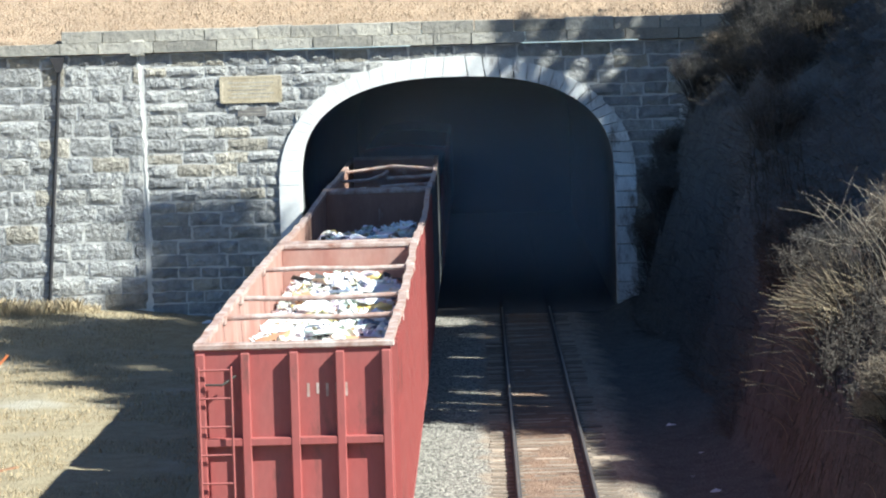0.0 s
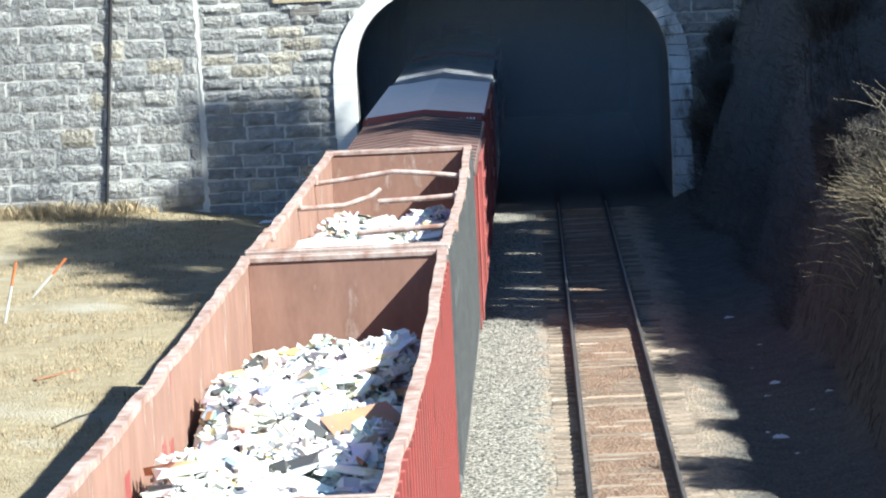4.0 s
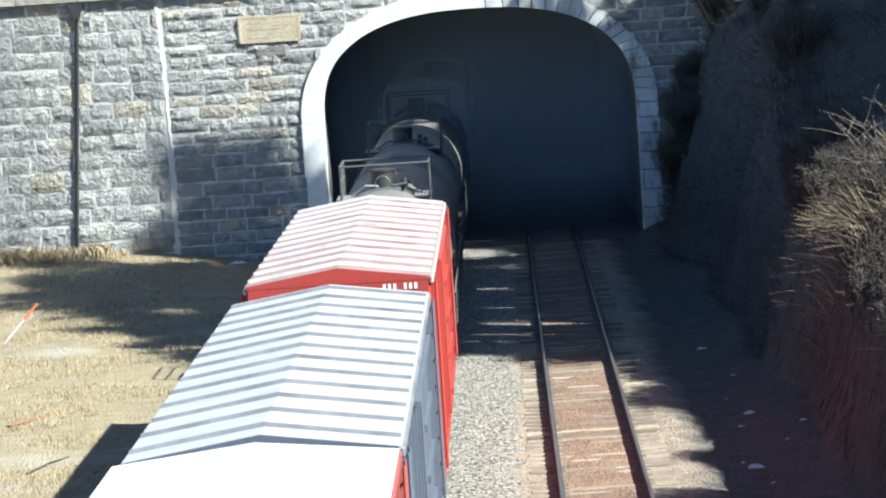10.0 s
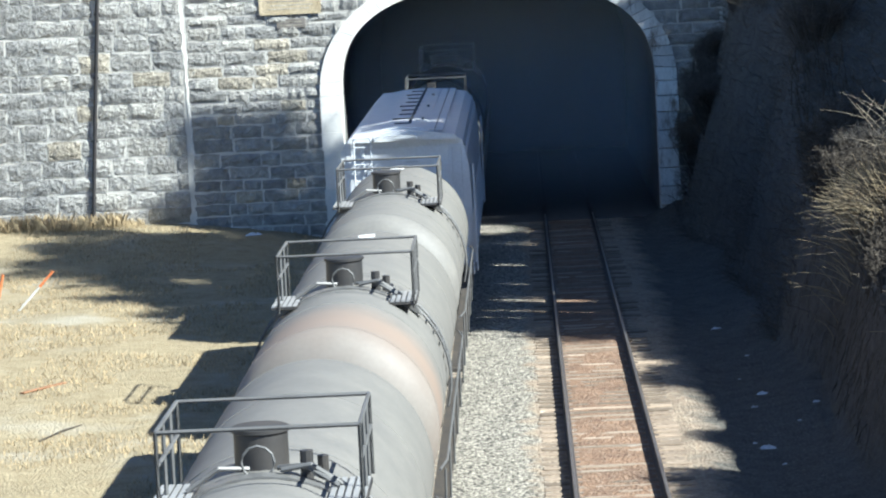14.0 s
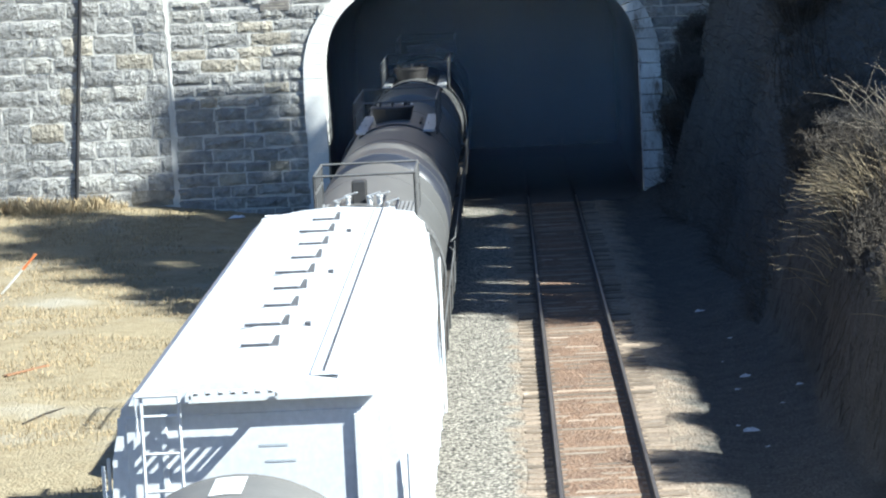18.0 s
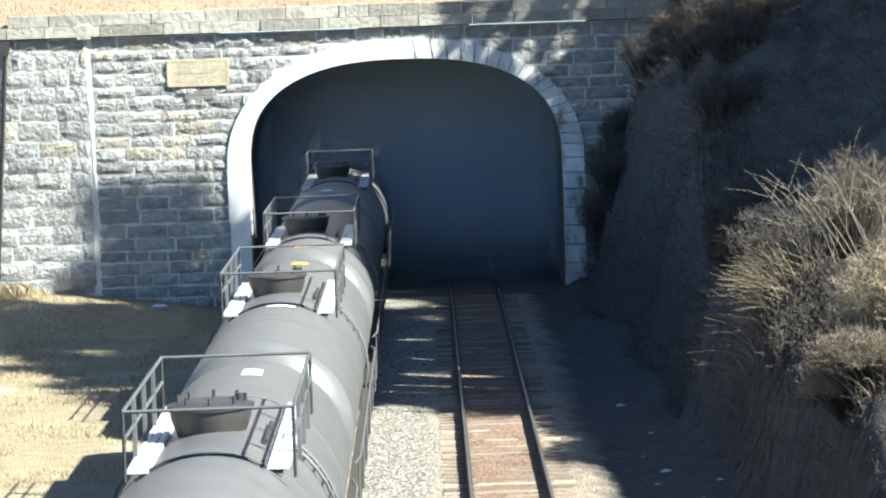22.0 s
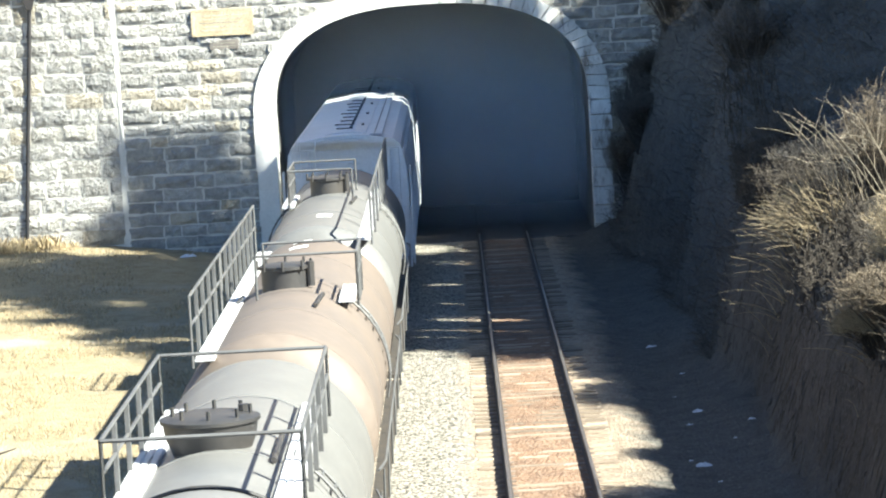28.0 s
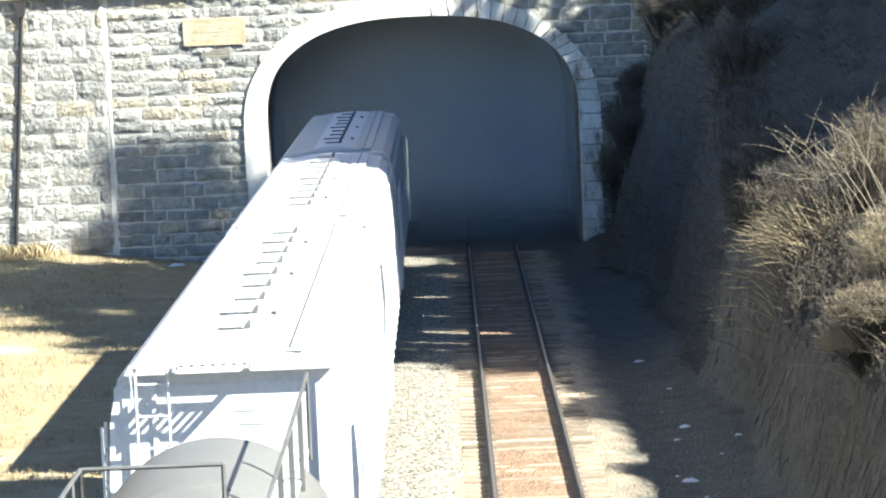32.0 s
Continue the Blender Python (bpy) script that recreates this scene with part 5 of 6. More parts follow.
    # side ladders and curved grab bars
    for sx in (-1, 1):
        arc = [(sx * (r + 0.07) * math.sin(a), zc + (r + 0.07) * math.cos(a)) for a in [0.55 + 0.13 * i for i in range(11)]]
        lad = part("side_ladder", Geo().tube([(x, hy - 0.22, z) for x, z in arc], 0.022, 6).tube([(x, hy + 0.22, z) for x, z in arc], 0.022, 6), RAILING, car)
        for x, z in arc[::1]:
            part("rung", Geo().tube([(x, hy - 0.22, z), (x, hy + 0.22, z)], 0.018, 6), RAILING, lad)
        part("side_walkway", Geo().box((min(sx * 1.25, sx * 1.5), 0.3, 0.98), (max(sx * 1.25, sx * 1.5), length - 0.3, 1.03)), BLACKSTEEL, car)
        part("handrail", Geo().tube([(sx * 1.47, 0.4, 1.95), (sx * 1.55, 1.2, 1.95), (sx * 1.56, length - 1.2, 1.95), (sx * 1.47, length - 0.4, 1.95)], 0.02, 6), RAILING, car)
        for k in range(6):
            y = 0.5 + (length - 1.0) * k / 5
            part("handrail_post", Geo().tube([(sx * 1.52, y, 1.0), (sx * 1.54, y, 1.95)], 0.018, 6), RAILING, car)
    for y in (1.9, length - 1.9):
        part("saddle", Geo().prism([(-1.2, 0.9), (1.2, 0.9), (1.3, zc - 0.55), (0.9, zc - 1.15), (0.0, zc - r + 0.03), (-0.9, zc - 1.15), (-1.3, zc - 0.55)], y - 0.25, y + 0.25), shell_mat, car)
    part("centre_sill", Geo().box((-0.35, -0.05, 0.6), (0.35, length + 0.05, 1.0), 0.02), BLACKSTEEL, car)
    for y in (0.0, length - 0.5):
        part("end_platform", Geo().box((-1.5, y, 0.95), (1.5, y + 0.5, 1.02)), BLACKSTEEL, car)
    running_gear(car, length)
    put(car, s)
    return car


def hopper(s, length, body_mat, label, strip_mat=None, top=4.45):
    """Covered hopper with bowed sides, a row of roof hatches, end ladder and grating."""
    car = thing("hopper_car", label, "hopper car", "cars of the freight train")
    half = [(1.22, top), (1.40, top - 0.16), (1.52, top - 0.7), (1.56, top - 1.5), (1.52, top - 2.4), (1.42, 1.35)]
    roof = [(-1.22, top), (-0.6, top + 0.10), (0.0, top + 0.14), (0.6, top + 0.10)]
    prof = roof + half + [(-x, z) for x, z in reversed(half[1:])]
    prof = list(reversed(prof))
    part("body", Geo().prism(prof, 0.30, length - 0.30), body_mat, car, smooth=30)
    lip = [(-1.30, top - 0.10), (1.30, top - 0.10), (1.24, top + 0.004), (0.6, top + 0.104), (0.0, top + 0.144), (-0.6, top + 0.104), (-1.24, top + 0.004)]
    for y0, y1 in ((0.12, 0.32), (length - 0.32, length - 0.12)):
        part("roof_lip", Geo().prism(lip, y0, y1), body_mat, car, "overhanging end of the roof")
    for y0, f in ((0.30, -1), (length - 0.30, 1)):
        part("end_sheet", Geo().box((-1.36, y0 - 0.02, 1.4), (1.36, y0 + 0.02, top - 0.25), 0.01), body_mat, car)
        part("end_post", Geo().box((-0.99, min(y0, y0 + f * 0.05), 1.3), (-0.92, max(y0, y0 + f * 0.05), top - 0.2), 0.01), body_mat, car)
        part("corner_post", Geo().box((1.06, min(y0, y0 + f * 0.09), 1.3), (1.14, max(y0, y0 + f * 0.09), top - 0.3), 0.01), strip_mat or body_mat, car)
        for k in range(2):
            part("lettering", Geo().box((0.05 + k * 0.06, y0 + f * 0.024 - 0.002, top - 0.62 - k * 0.17), (0.35 + k * 0.08, y0 + f * 0.024 + 0.002, top - 0.595 - k * 0.17)), HOPPERGREY, car, "small faint stencilled line")
    # raised hatch trough along the middle
    tr = part("hatch_trough", Geo().prism([(-0.55, top + 0.08), (0.55, top + 0.08), (0.52, top + 0.118), (0.25, top + 0.165), (-0.25, top + 0.165), (-0.52, top + 0.118)], 0.9, length - 0.9), strip_mat or body_mat, car, "long roof hatch")
    k, y = 0, 2.3
    while y < length - 1.5:
        fin = Geo().add([(0.04, y - 0.03, top + 0.16), (0.15, y - 0.02, top + 0.16), (0.15, y + 0.02, top + 0.16), (0.04, y + 0.03, top + 0.16),
                         (0.12, y + 0.04, top + 0.28), (0.17, y + 0.05, top + 0.28), (0.17, y + 0.07, top + 0.28), (0.12, y + 0.07, top + 0.28)],
                        [(0, 1, 5, 4), (1, 2, 6, 5), (2, 3, 7, 6), (3, 0, 4, 7), (4, 5, 6, 7), (3, 2, 1, 0)])
        # dark bar laid where the fin's cast shadow falls
        fin.box((-0.27 - 0.1 * (k % 3 == 1), y - 0.035, top + 0.166), (0.05, y + 0.035, top + 0.195))
        part("hatch_clamp", fin, CLAMP, tr, "dark metal hatch clamp with its shadow built on as a bar")
        if k % 3 == 1:
            part("hatch_lug", Geo().box((0.34, y - 0.05, top + 0.13), (0.41, y + 0.05, top + 0.19)), CLAMP, tr)
        y += 1.72
        k += 1
    part("roof_seam", Geo().box((0.745, 0.5, top + 0.084), (0.765, length - 0.5, top + 0.138)), CLAMP, car, "thin dark seam along the roof")
    part("running_board", Geo().box((0.62, 0.4, top + 0.10), (0.95, length - 0.4, top + 0.125)), body_mat, car)
    for sx in (-1, 1):
        n = 13
        for k in range(n):
            y = 0.6 + (length - 1.2) * k / (n - 1)
            part("side_post", Geo().prism([(min(sx * 1.5, sx * 1.62), 1.4), (max(sx * 1.5, sx * 1.62), 1.4), (max(sx * 1.38, sx * 1.48) if sx > 0 else -1.38, top - 0.3), (min(sx * 1.38, sx * 1.48) if sx < 0 else 1.38, top - 0.3)], y - 0.05, y + 0.05), body_mat, car)
        part("side_sill", Geo().box((min(sx * 1.40, sx * 1.56), 0.1, 1.15), (max(sx * 1.40, sx * 1.56), length - 0.1, 1.40)), body_mat, car)
        lad_y = 0.25
        ladder(car, lad_y, lad_y + 0.45, sx * 1.62, 1.2, top - 0.75, 0.4, body_mat, along_y=True)
        ladder(car, length - 0.7, length - 0.25, sx * 1.62, 1.2, top - 0.75, 0.4, body_mat, along_y=True)
    for y0, f in ((0.0, -1), (length, 1)):
        # crosswalk grating at roof level
        y1 = y0 + f * 0.22
        a, b_ = min(y0, y1), max(y0, y1)
        cw = part("crosswalk", Geo().box((-0.62, a, top - 0.01), (0.30, a + 0.03, top + 0.05)).box((-0.62, b_ - 0.03, top - 0.01), (0.30, b_, top + 0.05)).box((-0.66, a, top - 0.03), (-0.60, b_ + 0.3, top + 0.03)).box((0.28, a, top - 0.03), (0.34, b_ + 0.3, top + 0.03)), body_mat, car)
        for k in range(7):
            x = -0.55 + 0.78 * k / 6
            part("grating_bar", Geo().box((x - 0.025, a, top + 0.03), (x + 0.025, b_, top + 0.055)), GRATE, cw)
        g = Geo().tube([(-1.2, y0 + f * 0.05, top - 0.4), (-1.2, y0 + f * 0.05, top + 0.02), (-0.75, y0 + f * 0.05, top + 0.02), (-0.75, y0 + f * 0.05, top - 0.4)], 0.025, 6)
        part("end_handrail", g, body_mat, car)
    ladder(car, -1.15, -0.75, -0.02, 1.3, top + 0.05, 0.4, body_mat)
    for k in range(3):
        y0 = 1.6 + k * (length - 3.2) / 3
        y1 = y0 + (length - 3.2) / 3
        part("hopper_bay", Geo().prism([(-1.3, 1.3), (1.3, 1.3), (0.4, 0.45), (-0.4, 0.45)][::-1], y0 + 0.5, y1 - 0.5), body_mat, car)
    part("centre_sill", Geo().box((-0.3, -0.05, 0.7), (0.3, length + 0.05, 1.05)), BLACKSTEEL, car)
    running_gear(car, length)
    put(car, s)
    return car


gondola(-52.4, 19.4, 4.62, RED, REDIN, "faded red high-sided waste gondola with ladder and cross ties", (4.4, 8.0, 13.7), seed=2)
waste_load(-52.4, 19.4, 3.55, 3, 0.45)
gondola(-32.2, 18.6, 4.62, RED, RUSTIN, "red waste gondola with bulged sides and open top", (), droop=0.12, seed=5)
waste_load(-32.2, 18.6, 3.4, 8, 0.6, 0.0, 0.86)
gondola(-12.8, 18.2, 4.62, BLACKSIDE, RUSTIN, "grey-black waste gondola with rusty inside and bent cross ties", (3.5, 9.3, 13.5), bent=True, droop=0.12, marks=True, seed=9)
waste_load(-12.8, 18.2, 3.35, 14, 0.6, 0.0, 0.75)
g = Geo()
for i in range(7):
    for j in range(7):
        g.v.append((-1.28 + 1.5 * i / 6, 3.2 + 4.2 * j / 6, 4.06 + 0.04 * math.sin(i * 1.3 + j) - 0.05 * j / 6))
for i in range(6):
    for j in range(6):
        a = i * 7 + j
        g.f.append((a, a + 7, a + 8, a + 1))
n_ = len(g.v)
g.v += [(x, y, z - 0.04) for x, y, z in g.v]
g.f += [tuple(q + n_ for q in reversed(f)) for f in g.f]
rim_ = [j for j in range(7)] + [i * 7 + 6 for i in range(1, 7)] + [42 + j for j in range(5, -1, -1)] + [i * 7 for i in range(5, 0, -1)]
g.f += [(rim_[k], rim_[(k + 1) % 24], rim_[(k + 1) % 24] + n_, rim_[k] + n_) for k in range(24)]
put(solo("foam_sheet", g, LABELWHITE, "large white sheet lying on the rubbish in a gondola", "sheet"), -12.8)
boxcar(6.0, 14.6, 4.10, RED, BROWNROOF, BROWNRIB, "red box car with a brown ribbed roof", 16, RED, "brown ribbed roof", rib_w=0.022, rib_h=0.05)
boxcar(21.4, 13.9, 4.25, RED, WHITEROOF, WHITEROOF, "red box car with a plain white roof", 0, RED, "smooth white roof", peak=0.16)
boxcar(36.1, 14.6, 4.15, BLUESIDE, GALV, GALVRIB, "grey-blue box car with a bare galvanised ribbed roof", 13, BLUESIDE, "galvanised ribbed roof", rib_w=0.03, rib_h=0.045)
boxcar(52.9, 14.3, 4.17, BRIGHTRED, ROOFRED, WORNRIB, "bright red box car with a peeling pink and white roof", 12, BRIGHTRED, "peeling pink and red roof", door_mat=BRIGHTRED, rib_w=0.08, rib_h=0.05, peel=True)
W = LABELWHITE
tank(69.0, 15.2, TANKGREY, "sooty grey tank car with a railed platform and tall manway", 6.1, "dome", marks=((0.27, 1.5, 0.24, 0.9, W),))
tank(85.4, 15.2, TANKBELT, "sooty grey tank car with a rusty stain round its leading end", 5.8, "dome", marks=((-0.05, 13.2, 0.3, 0.7, W),), half=1.07)
tank(101.8, 13.6, TANKGREY, "dark grey tank car with railed platform beside a white hopper", 5.7, "dome", marks=((-0.05, 12.0, 0.32, 0.9, W),), half=1.2)
hopper(116.2, 18.5, HOPPER, "chalky white covered hopper car with roof hatches")
tank(136.0, 15.9, TANKLIGHT, "grey tank car with a valve deck behind a white hopper", 6.4, "deck", half=1.3)
tank(152.4, 20.4, TANKLIGHT, "dusty grey tank car with black leading end and low wide manway", 12.2, "low", band=((0.98, 2.6, TANKBLACK),), head_mat=TANKBLACK, half=2.8, marks=((0.1, 18.0, 0.3, 0.7, W),))
tank(173.6, 17.4, TANKLIGHT, "dusty grey tank car with platform, railing and orange label", 9.5, "low", marks=((0.08, 15.3, 0.34, 0.6, LABELORANGE), (0.08, 6.6, 0.5, 0.28, W)), half=2.9)
tank(192.0, 17.9, TANKLIGHT, "grey tank car with shiny rings, platform and orange label", 6.1, "low", marks=((-0.05, 1.4, 0.32, 0.7, LABELORANGE),), half=2.8)
tank(210.9, 16.9, TANKPALE, "pale dusty grey tank car with railed platform", 8.95, "low", marks=((-0.1, 1.9, 0.3, 0.7, W),), half=3.25)
tank(228.6, 15.9, TANKRUST, "rust-dusted brown tank car with a long side walkway", 7.15, "walk", walk_side=-1, marks=((-0.15, 14.6, 0.34, 0.45, W), (-0.18, 13.6, 0.34, 0.45, W)), half=1.05)
tank(245.3, 17.1, TANKWHITE, "grey tank car with a long railed walkway beside the manway", 9.1, "walk", walk_side=1, marks=((0.05, 3.2, 0.3, 0.7, W),), half=1.4)
hopper(263.8, 18.6, HOPPER, "bright white covered hopper car with roof hatches")
hopper(283.6, 18.4, HOPPER, "white covered hopper car behind another one")
hopper(303.0, 18.6, HOPPERGREY, "light grey covered hopper car with a pale hatch strip", HOPPER)


# ---------------------------------------------------------------- trees, brush and small things
# holes through the unseen crowns that drop sun flecks at set spots
FLECK_GAPS = ((-3.1, 2.0, 1.7, 1.1), (-13.0, 1.7, 0.4, 0.6), (-20.8, 0.8, 0.25, 1.4), (-17.4, 1.6, 0.18, 0.5), (-23.0, 1.0, 0.14, 1.8), (-24.3, 2.2, 0.12, 1.0))


def tree(x, y, height, crown_from, spread, seed, leaves=1500, taper=0.5, flat=1.0, limbs_n=70, airy=0.75):
    """Tall tree on the bank: tapered trunk, limbs, and a ragged crown of small sprays."""
    r = random.Random(seed)
    z0 = ground_z(x, y) - 0.3
    t = thing("tree", "tall dark evergreen tree on the bank, out of view, added for its shade", "tree", "trees on the bank")
    pts = [(x + 0.25 * math.sin(k * 0.9 + seed), y + 0.25 * math.cos(k * 0.7 + seed), z0 + (height - z0) * k / 8) for k in range(9)]
    part("trunk", Geo().tube(pts, 0.28, 8, 0.05), BARK, t, smooth=50)
    limbs, crown = Geo(), Geo()
    tips = []
    for k in range(limbs_n):
        f = r.random()
        z = crown_from + (height - crown_from) * f
        i = (z - z0) / (height - z0) * 8
        b_ = Vector(pts[min(8, int(i))])
        b_.z = z
        a = r.uniform(0, 2 * math.pi)
        L = spread * (1 - taper * f) * r.uniform(0.6, 1.1)
        tip = b_ + Vector((math.cos(a) * L, math.sin(a) * L * flat, r.uniform(-0.4, 0.5)))
        limbs.tube([b_, (b_ + tip) / 2 + Vector((0, 0, 0.2)), tip], 0.06, 5, 0.015)
        tips.append((b_, tip))
    for k in range(int(leaves * 4.0)):
        b_, tip = r.choice(tips)
        f = r.uniform(0.15, 1.05)
        c = b_ + (tip - b_) * f + Vector((r.gauss(0, 0.35), r.gauss(0, 0.35 * flat), r.gauss(0, 0.28)))
        u, v = c.y + 0.52 * c.x, c.z - c.x                   # sprays left out along the sun's path
        if any(((u - gu) / gw) ** 2 + ((v - gv) / gh) ** 2 < 1 for gu, gv, gw, gh in FLECK_GAPS) or noise.noise((u * 1.5, v * 1.2, 4.0)) > airy:
            continue
        sz = r.uniform(0.08, 0.24)
        m = Euler((r.uniform(0, 6.3), r.uniform(0, 6.3), r.uniform(0, 6.3))).to_matrix()
        q = [Vector((-sz, 0, 0)), Vector((0, -sz * 0.34, sz * 0.15)), Vector((sz, 0, 0)), Vector((0, sz * 0.34, sz * 0.1))]
        crown.add([tuple(c + m @ p) for p in q], [(0, 1, 2, 3)])
    part("limb_work", limbs, BARK, t)
    part("crown", crown, LEAF, t, "dense dark sprays of needles")
    return t


SHIFT = 6.0                                                  # trees set back along the sun's path, out of view, same shade
# flat crown shaped to throw the rounded shade on the portal wall
tree(7.9 + SHIFT, -9.8 - 0.52 * SHIFT, 21.6 + SHIFT, 14.5, 2.4, 1, 6500, 0.0, 0.12, 110, 2.0)
for k, (ty, th) in enumerate(((-13.3, 24.2), (-15.6, 25.0), (-17.9, 25.4), (-20.2, 24.8), (-22.5, 22.4), (-24.6, 20.8), (-26.8, 19.3), (-28.8, 17.9), (-30.6, 16.8))):
    tree(9.1 + 0.3 * (k % 2) + SHIFT, ty - 0.52 * SHIFT, th + SHIFT, 10.0 + 0.2 * (k % 3), 2.6, 30 + k, 5500, 0.05, 0.8, 90)
for k, (ty, th) in enumerate(((-16.5, 25.4), (-20.5, 24.6), (-24.6, 22.2))):
    tree(11.8 + SHIFT, ty - 0.52 * SHIFT, th + SHIFT, 13.0, 2.6, 60 + k, 4500, 0.05, 0.9, 80)
tree(15.4, -6.2, 22.5, 12.0, 2.2, 10, 3200, 0.3, 0.8, 80, 0.0)
tree(14.6, -5.0, 20.0, 11.6, 1.9, 11, 3200, 0.3, 0.8, 80, 0.0)
tree(16.2, -8.2, 25.0, 16.5, 1.9, 12, 2600, 0.2, 0.7, 70, -0.04)
tree(18.2, -8.0, 25.5, 14.0, 3.0, 5, 1300, 0.3, 1.0, 70, 0.0)
tree(18.8, -13.8, 27.5, 14.0, 3.2, 6, 2600, 0.4)
tree(18.6, -24.8, 24.5, 13.0, 3.2, 7, 2200, 0.4)


def bush(x, y, rad, height, n, seed, material, label, lean=(0, 0), droop=0.35):
    """A thicket of bare twigs fanning up from one root."""
    r = random.Random(seed)
    b_ = thing("bush", label, "bush", "bushes on the bank")
    canes, twigs = Geo(), Geo()
    for k in range(n):
        a = r.uniform(0, 2 * math.pi)
        d = rad * math.sqrt(r.random())
        bx, by = x + 0.35 * d * math.cos(a), y + 0.35 * d * math.sin(a)
        z0 = ground_z(bx, by) - 0.05
        h = height * r.uniform(0.55, 1.05) * (1 - droop * (d / rad) ** 2)
        tx, ty = x + d * math.cos(a) + lean[0], y + d * math.sin(a) + lean[1]
        base, tip = Vector((bx, by, z0)), Vector((tx, ty, ground_z(x, y) + h))
        mid = (base + tip) / 2 + Vector((r.gauss(0, 0.12), r.gauss(0, 0.12), 0.25))
        canes.tube([base, mid, tip], 0.010, 3, 0.003, cap=False)
        for j in range(13):
            f = r.uniform(0.35, 1.0)
            p = base + (mid - base) * (f * 2) if f < 0.5 else mid + (tip - mid) * (f * 2 - 1)
            L = r.uniform(0.08, 0.34)
            q = p + Vector((r.gauss(0, 1), r.gauss(0, 1), abs(r.gauss(0.5, 0.6)))).normalized() * L
            twigs.tube([p, (p + q) / 2 + Vector((0, 0, 0.03)), q], 0.005, 3, 0.002, cap=False)
    tagged(part("cane_tangle", canes, DARKTWIG, b_), kind="stuff")
    tagged(part("twig_tangle", twigs, material, b_, "fine dry twigs"), kind="stuff")
    return b_


def grass_tuft(x, y, n, reach, seed):
    """A tussock of long blades arching out over the edge of the bank."""
    r = random.Random(seed)
    tuft = thing("grass_tussock", "straw-coloured tussock of long grass overhanging the bank", "grass", "tussocks on the bank")
    for lot in range(3):
        g = Geo()
        for k in range(n // 3):
            bx, by = x + r.gauss(0, 0.30), y + r.gauss(0, 0.55)
            p = Vector((bx, by, ground_z(bx, by) - 0.05))
            d = Vector((r.gauss(-0.55, 0.5), r.gauss(-0.05, 0.35), r.uniform(0.7, 1.3))).normalized()
            L, sag = reach * r.uniform(0.5, 1.1), r.uniform(0.1, 0.5)
            pts = [p + d * L * f + Vector((-0.35 * sag * f * f * L, 0, -sag * f * f * L)) for f in (0, 0.25, 0.5, 0.75, 1.0)]
            g.tube(pts, 0.009, 3, 0.003, cap=False)
        tagged(part("long_grass", g, (DRYTWIG, DRYTWIG, BROWNTWIG)[lot], tuft), kind="stuff")


grass_tuft(5.72, -36.4, 900, 1.35, 11)
grass_tuft(5.75, -48.2, 400, 1.0, 12)
bush(6.4, -31.5, 0.9, 0.7, 160, 12, TWIG, "bare twiggy bush on the bank", (-0.2, 0))
bush(7.0, -35.5, 0.9, 1.3, 130, 15, BROWNTWIG, "tall dry weeds on the crest of the bank")
bush(7.1, -36.8, 1.0, 2.2, 150, 19, BROWNTWIG, "tall brown bush on the crest of the bank")
bush(5.6, -49.0, 0.8, 1.0, 520, 14, BROWNTWIG, "low brown tuft hanging over the bank", (-0.3, 0))
bush(5.35, -48.5, 0.6, 0.55, 420, 23, DRYTWIG, "straw-coloured tuft on the face of the bank", (-0.25, 0), 0.9)
bush(7.3, -44.0, 1.0, 1.2, 420, 13, BROWNTWIG, "tangled brown bush on the slope", (-0.2, 0))
bush(6.2, -48.0, 1.0, 1.9, 420, 21, DRYTWIG, "straw-coloured bush with bare branches", (-0.1, 0))
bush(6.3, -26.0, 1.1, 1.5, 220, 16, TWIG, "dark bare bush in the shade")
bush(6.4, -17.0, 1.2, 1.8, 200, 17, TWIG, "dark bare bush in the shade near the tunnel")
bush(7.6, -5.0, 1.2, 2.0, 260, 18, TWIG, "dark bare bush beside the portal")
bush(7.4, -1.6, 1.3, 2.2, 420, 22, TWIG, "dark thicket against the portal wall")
# the bushes nearest the wall are added to darken its shaded foot
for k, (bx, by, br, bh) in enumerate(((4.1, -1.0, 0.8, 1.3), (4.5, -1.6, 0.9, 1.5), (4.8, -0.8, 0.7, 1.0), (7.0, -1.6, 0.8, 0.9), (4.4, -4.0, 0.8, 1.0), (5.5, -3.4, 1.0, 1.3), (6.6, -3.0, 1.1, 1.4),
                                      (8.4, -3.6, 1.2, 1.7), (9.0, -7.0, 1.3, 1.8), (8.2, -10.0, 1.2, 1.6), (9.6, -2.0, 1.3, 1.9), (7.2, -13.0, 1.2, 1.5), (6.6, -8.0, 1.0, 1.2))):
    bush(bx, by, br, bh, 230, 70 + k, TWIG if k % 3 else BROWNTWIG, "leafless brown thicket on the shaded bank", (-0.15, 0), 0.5)

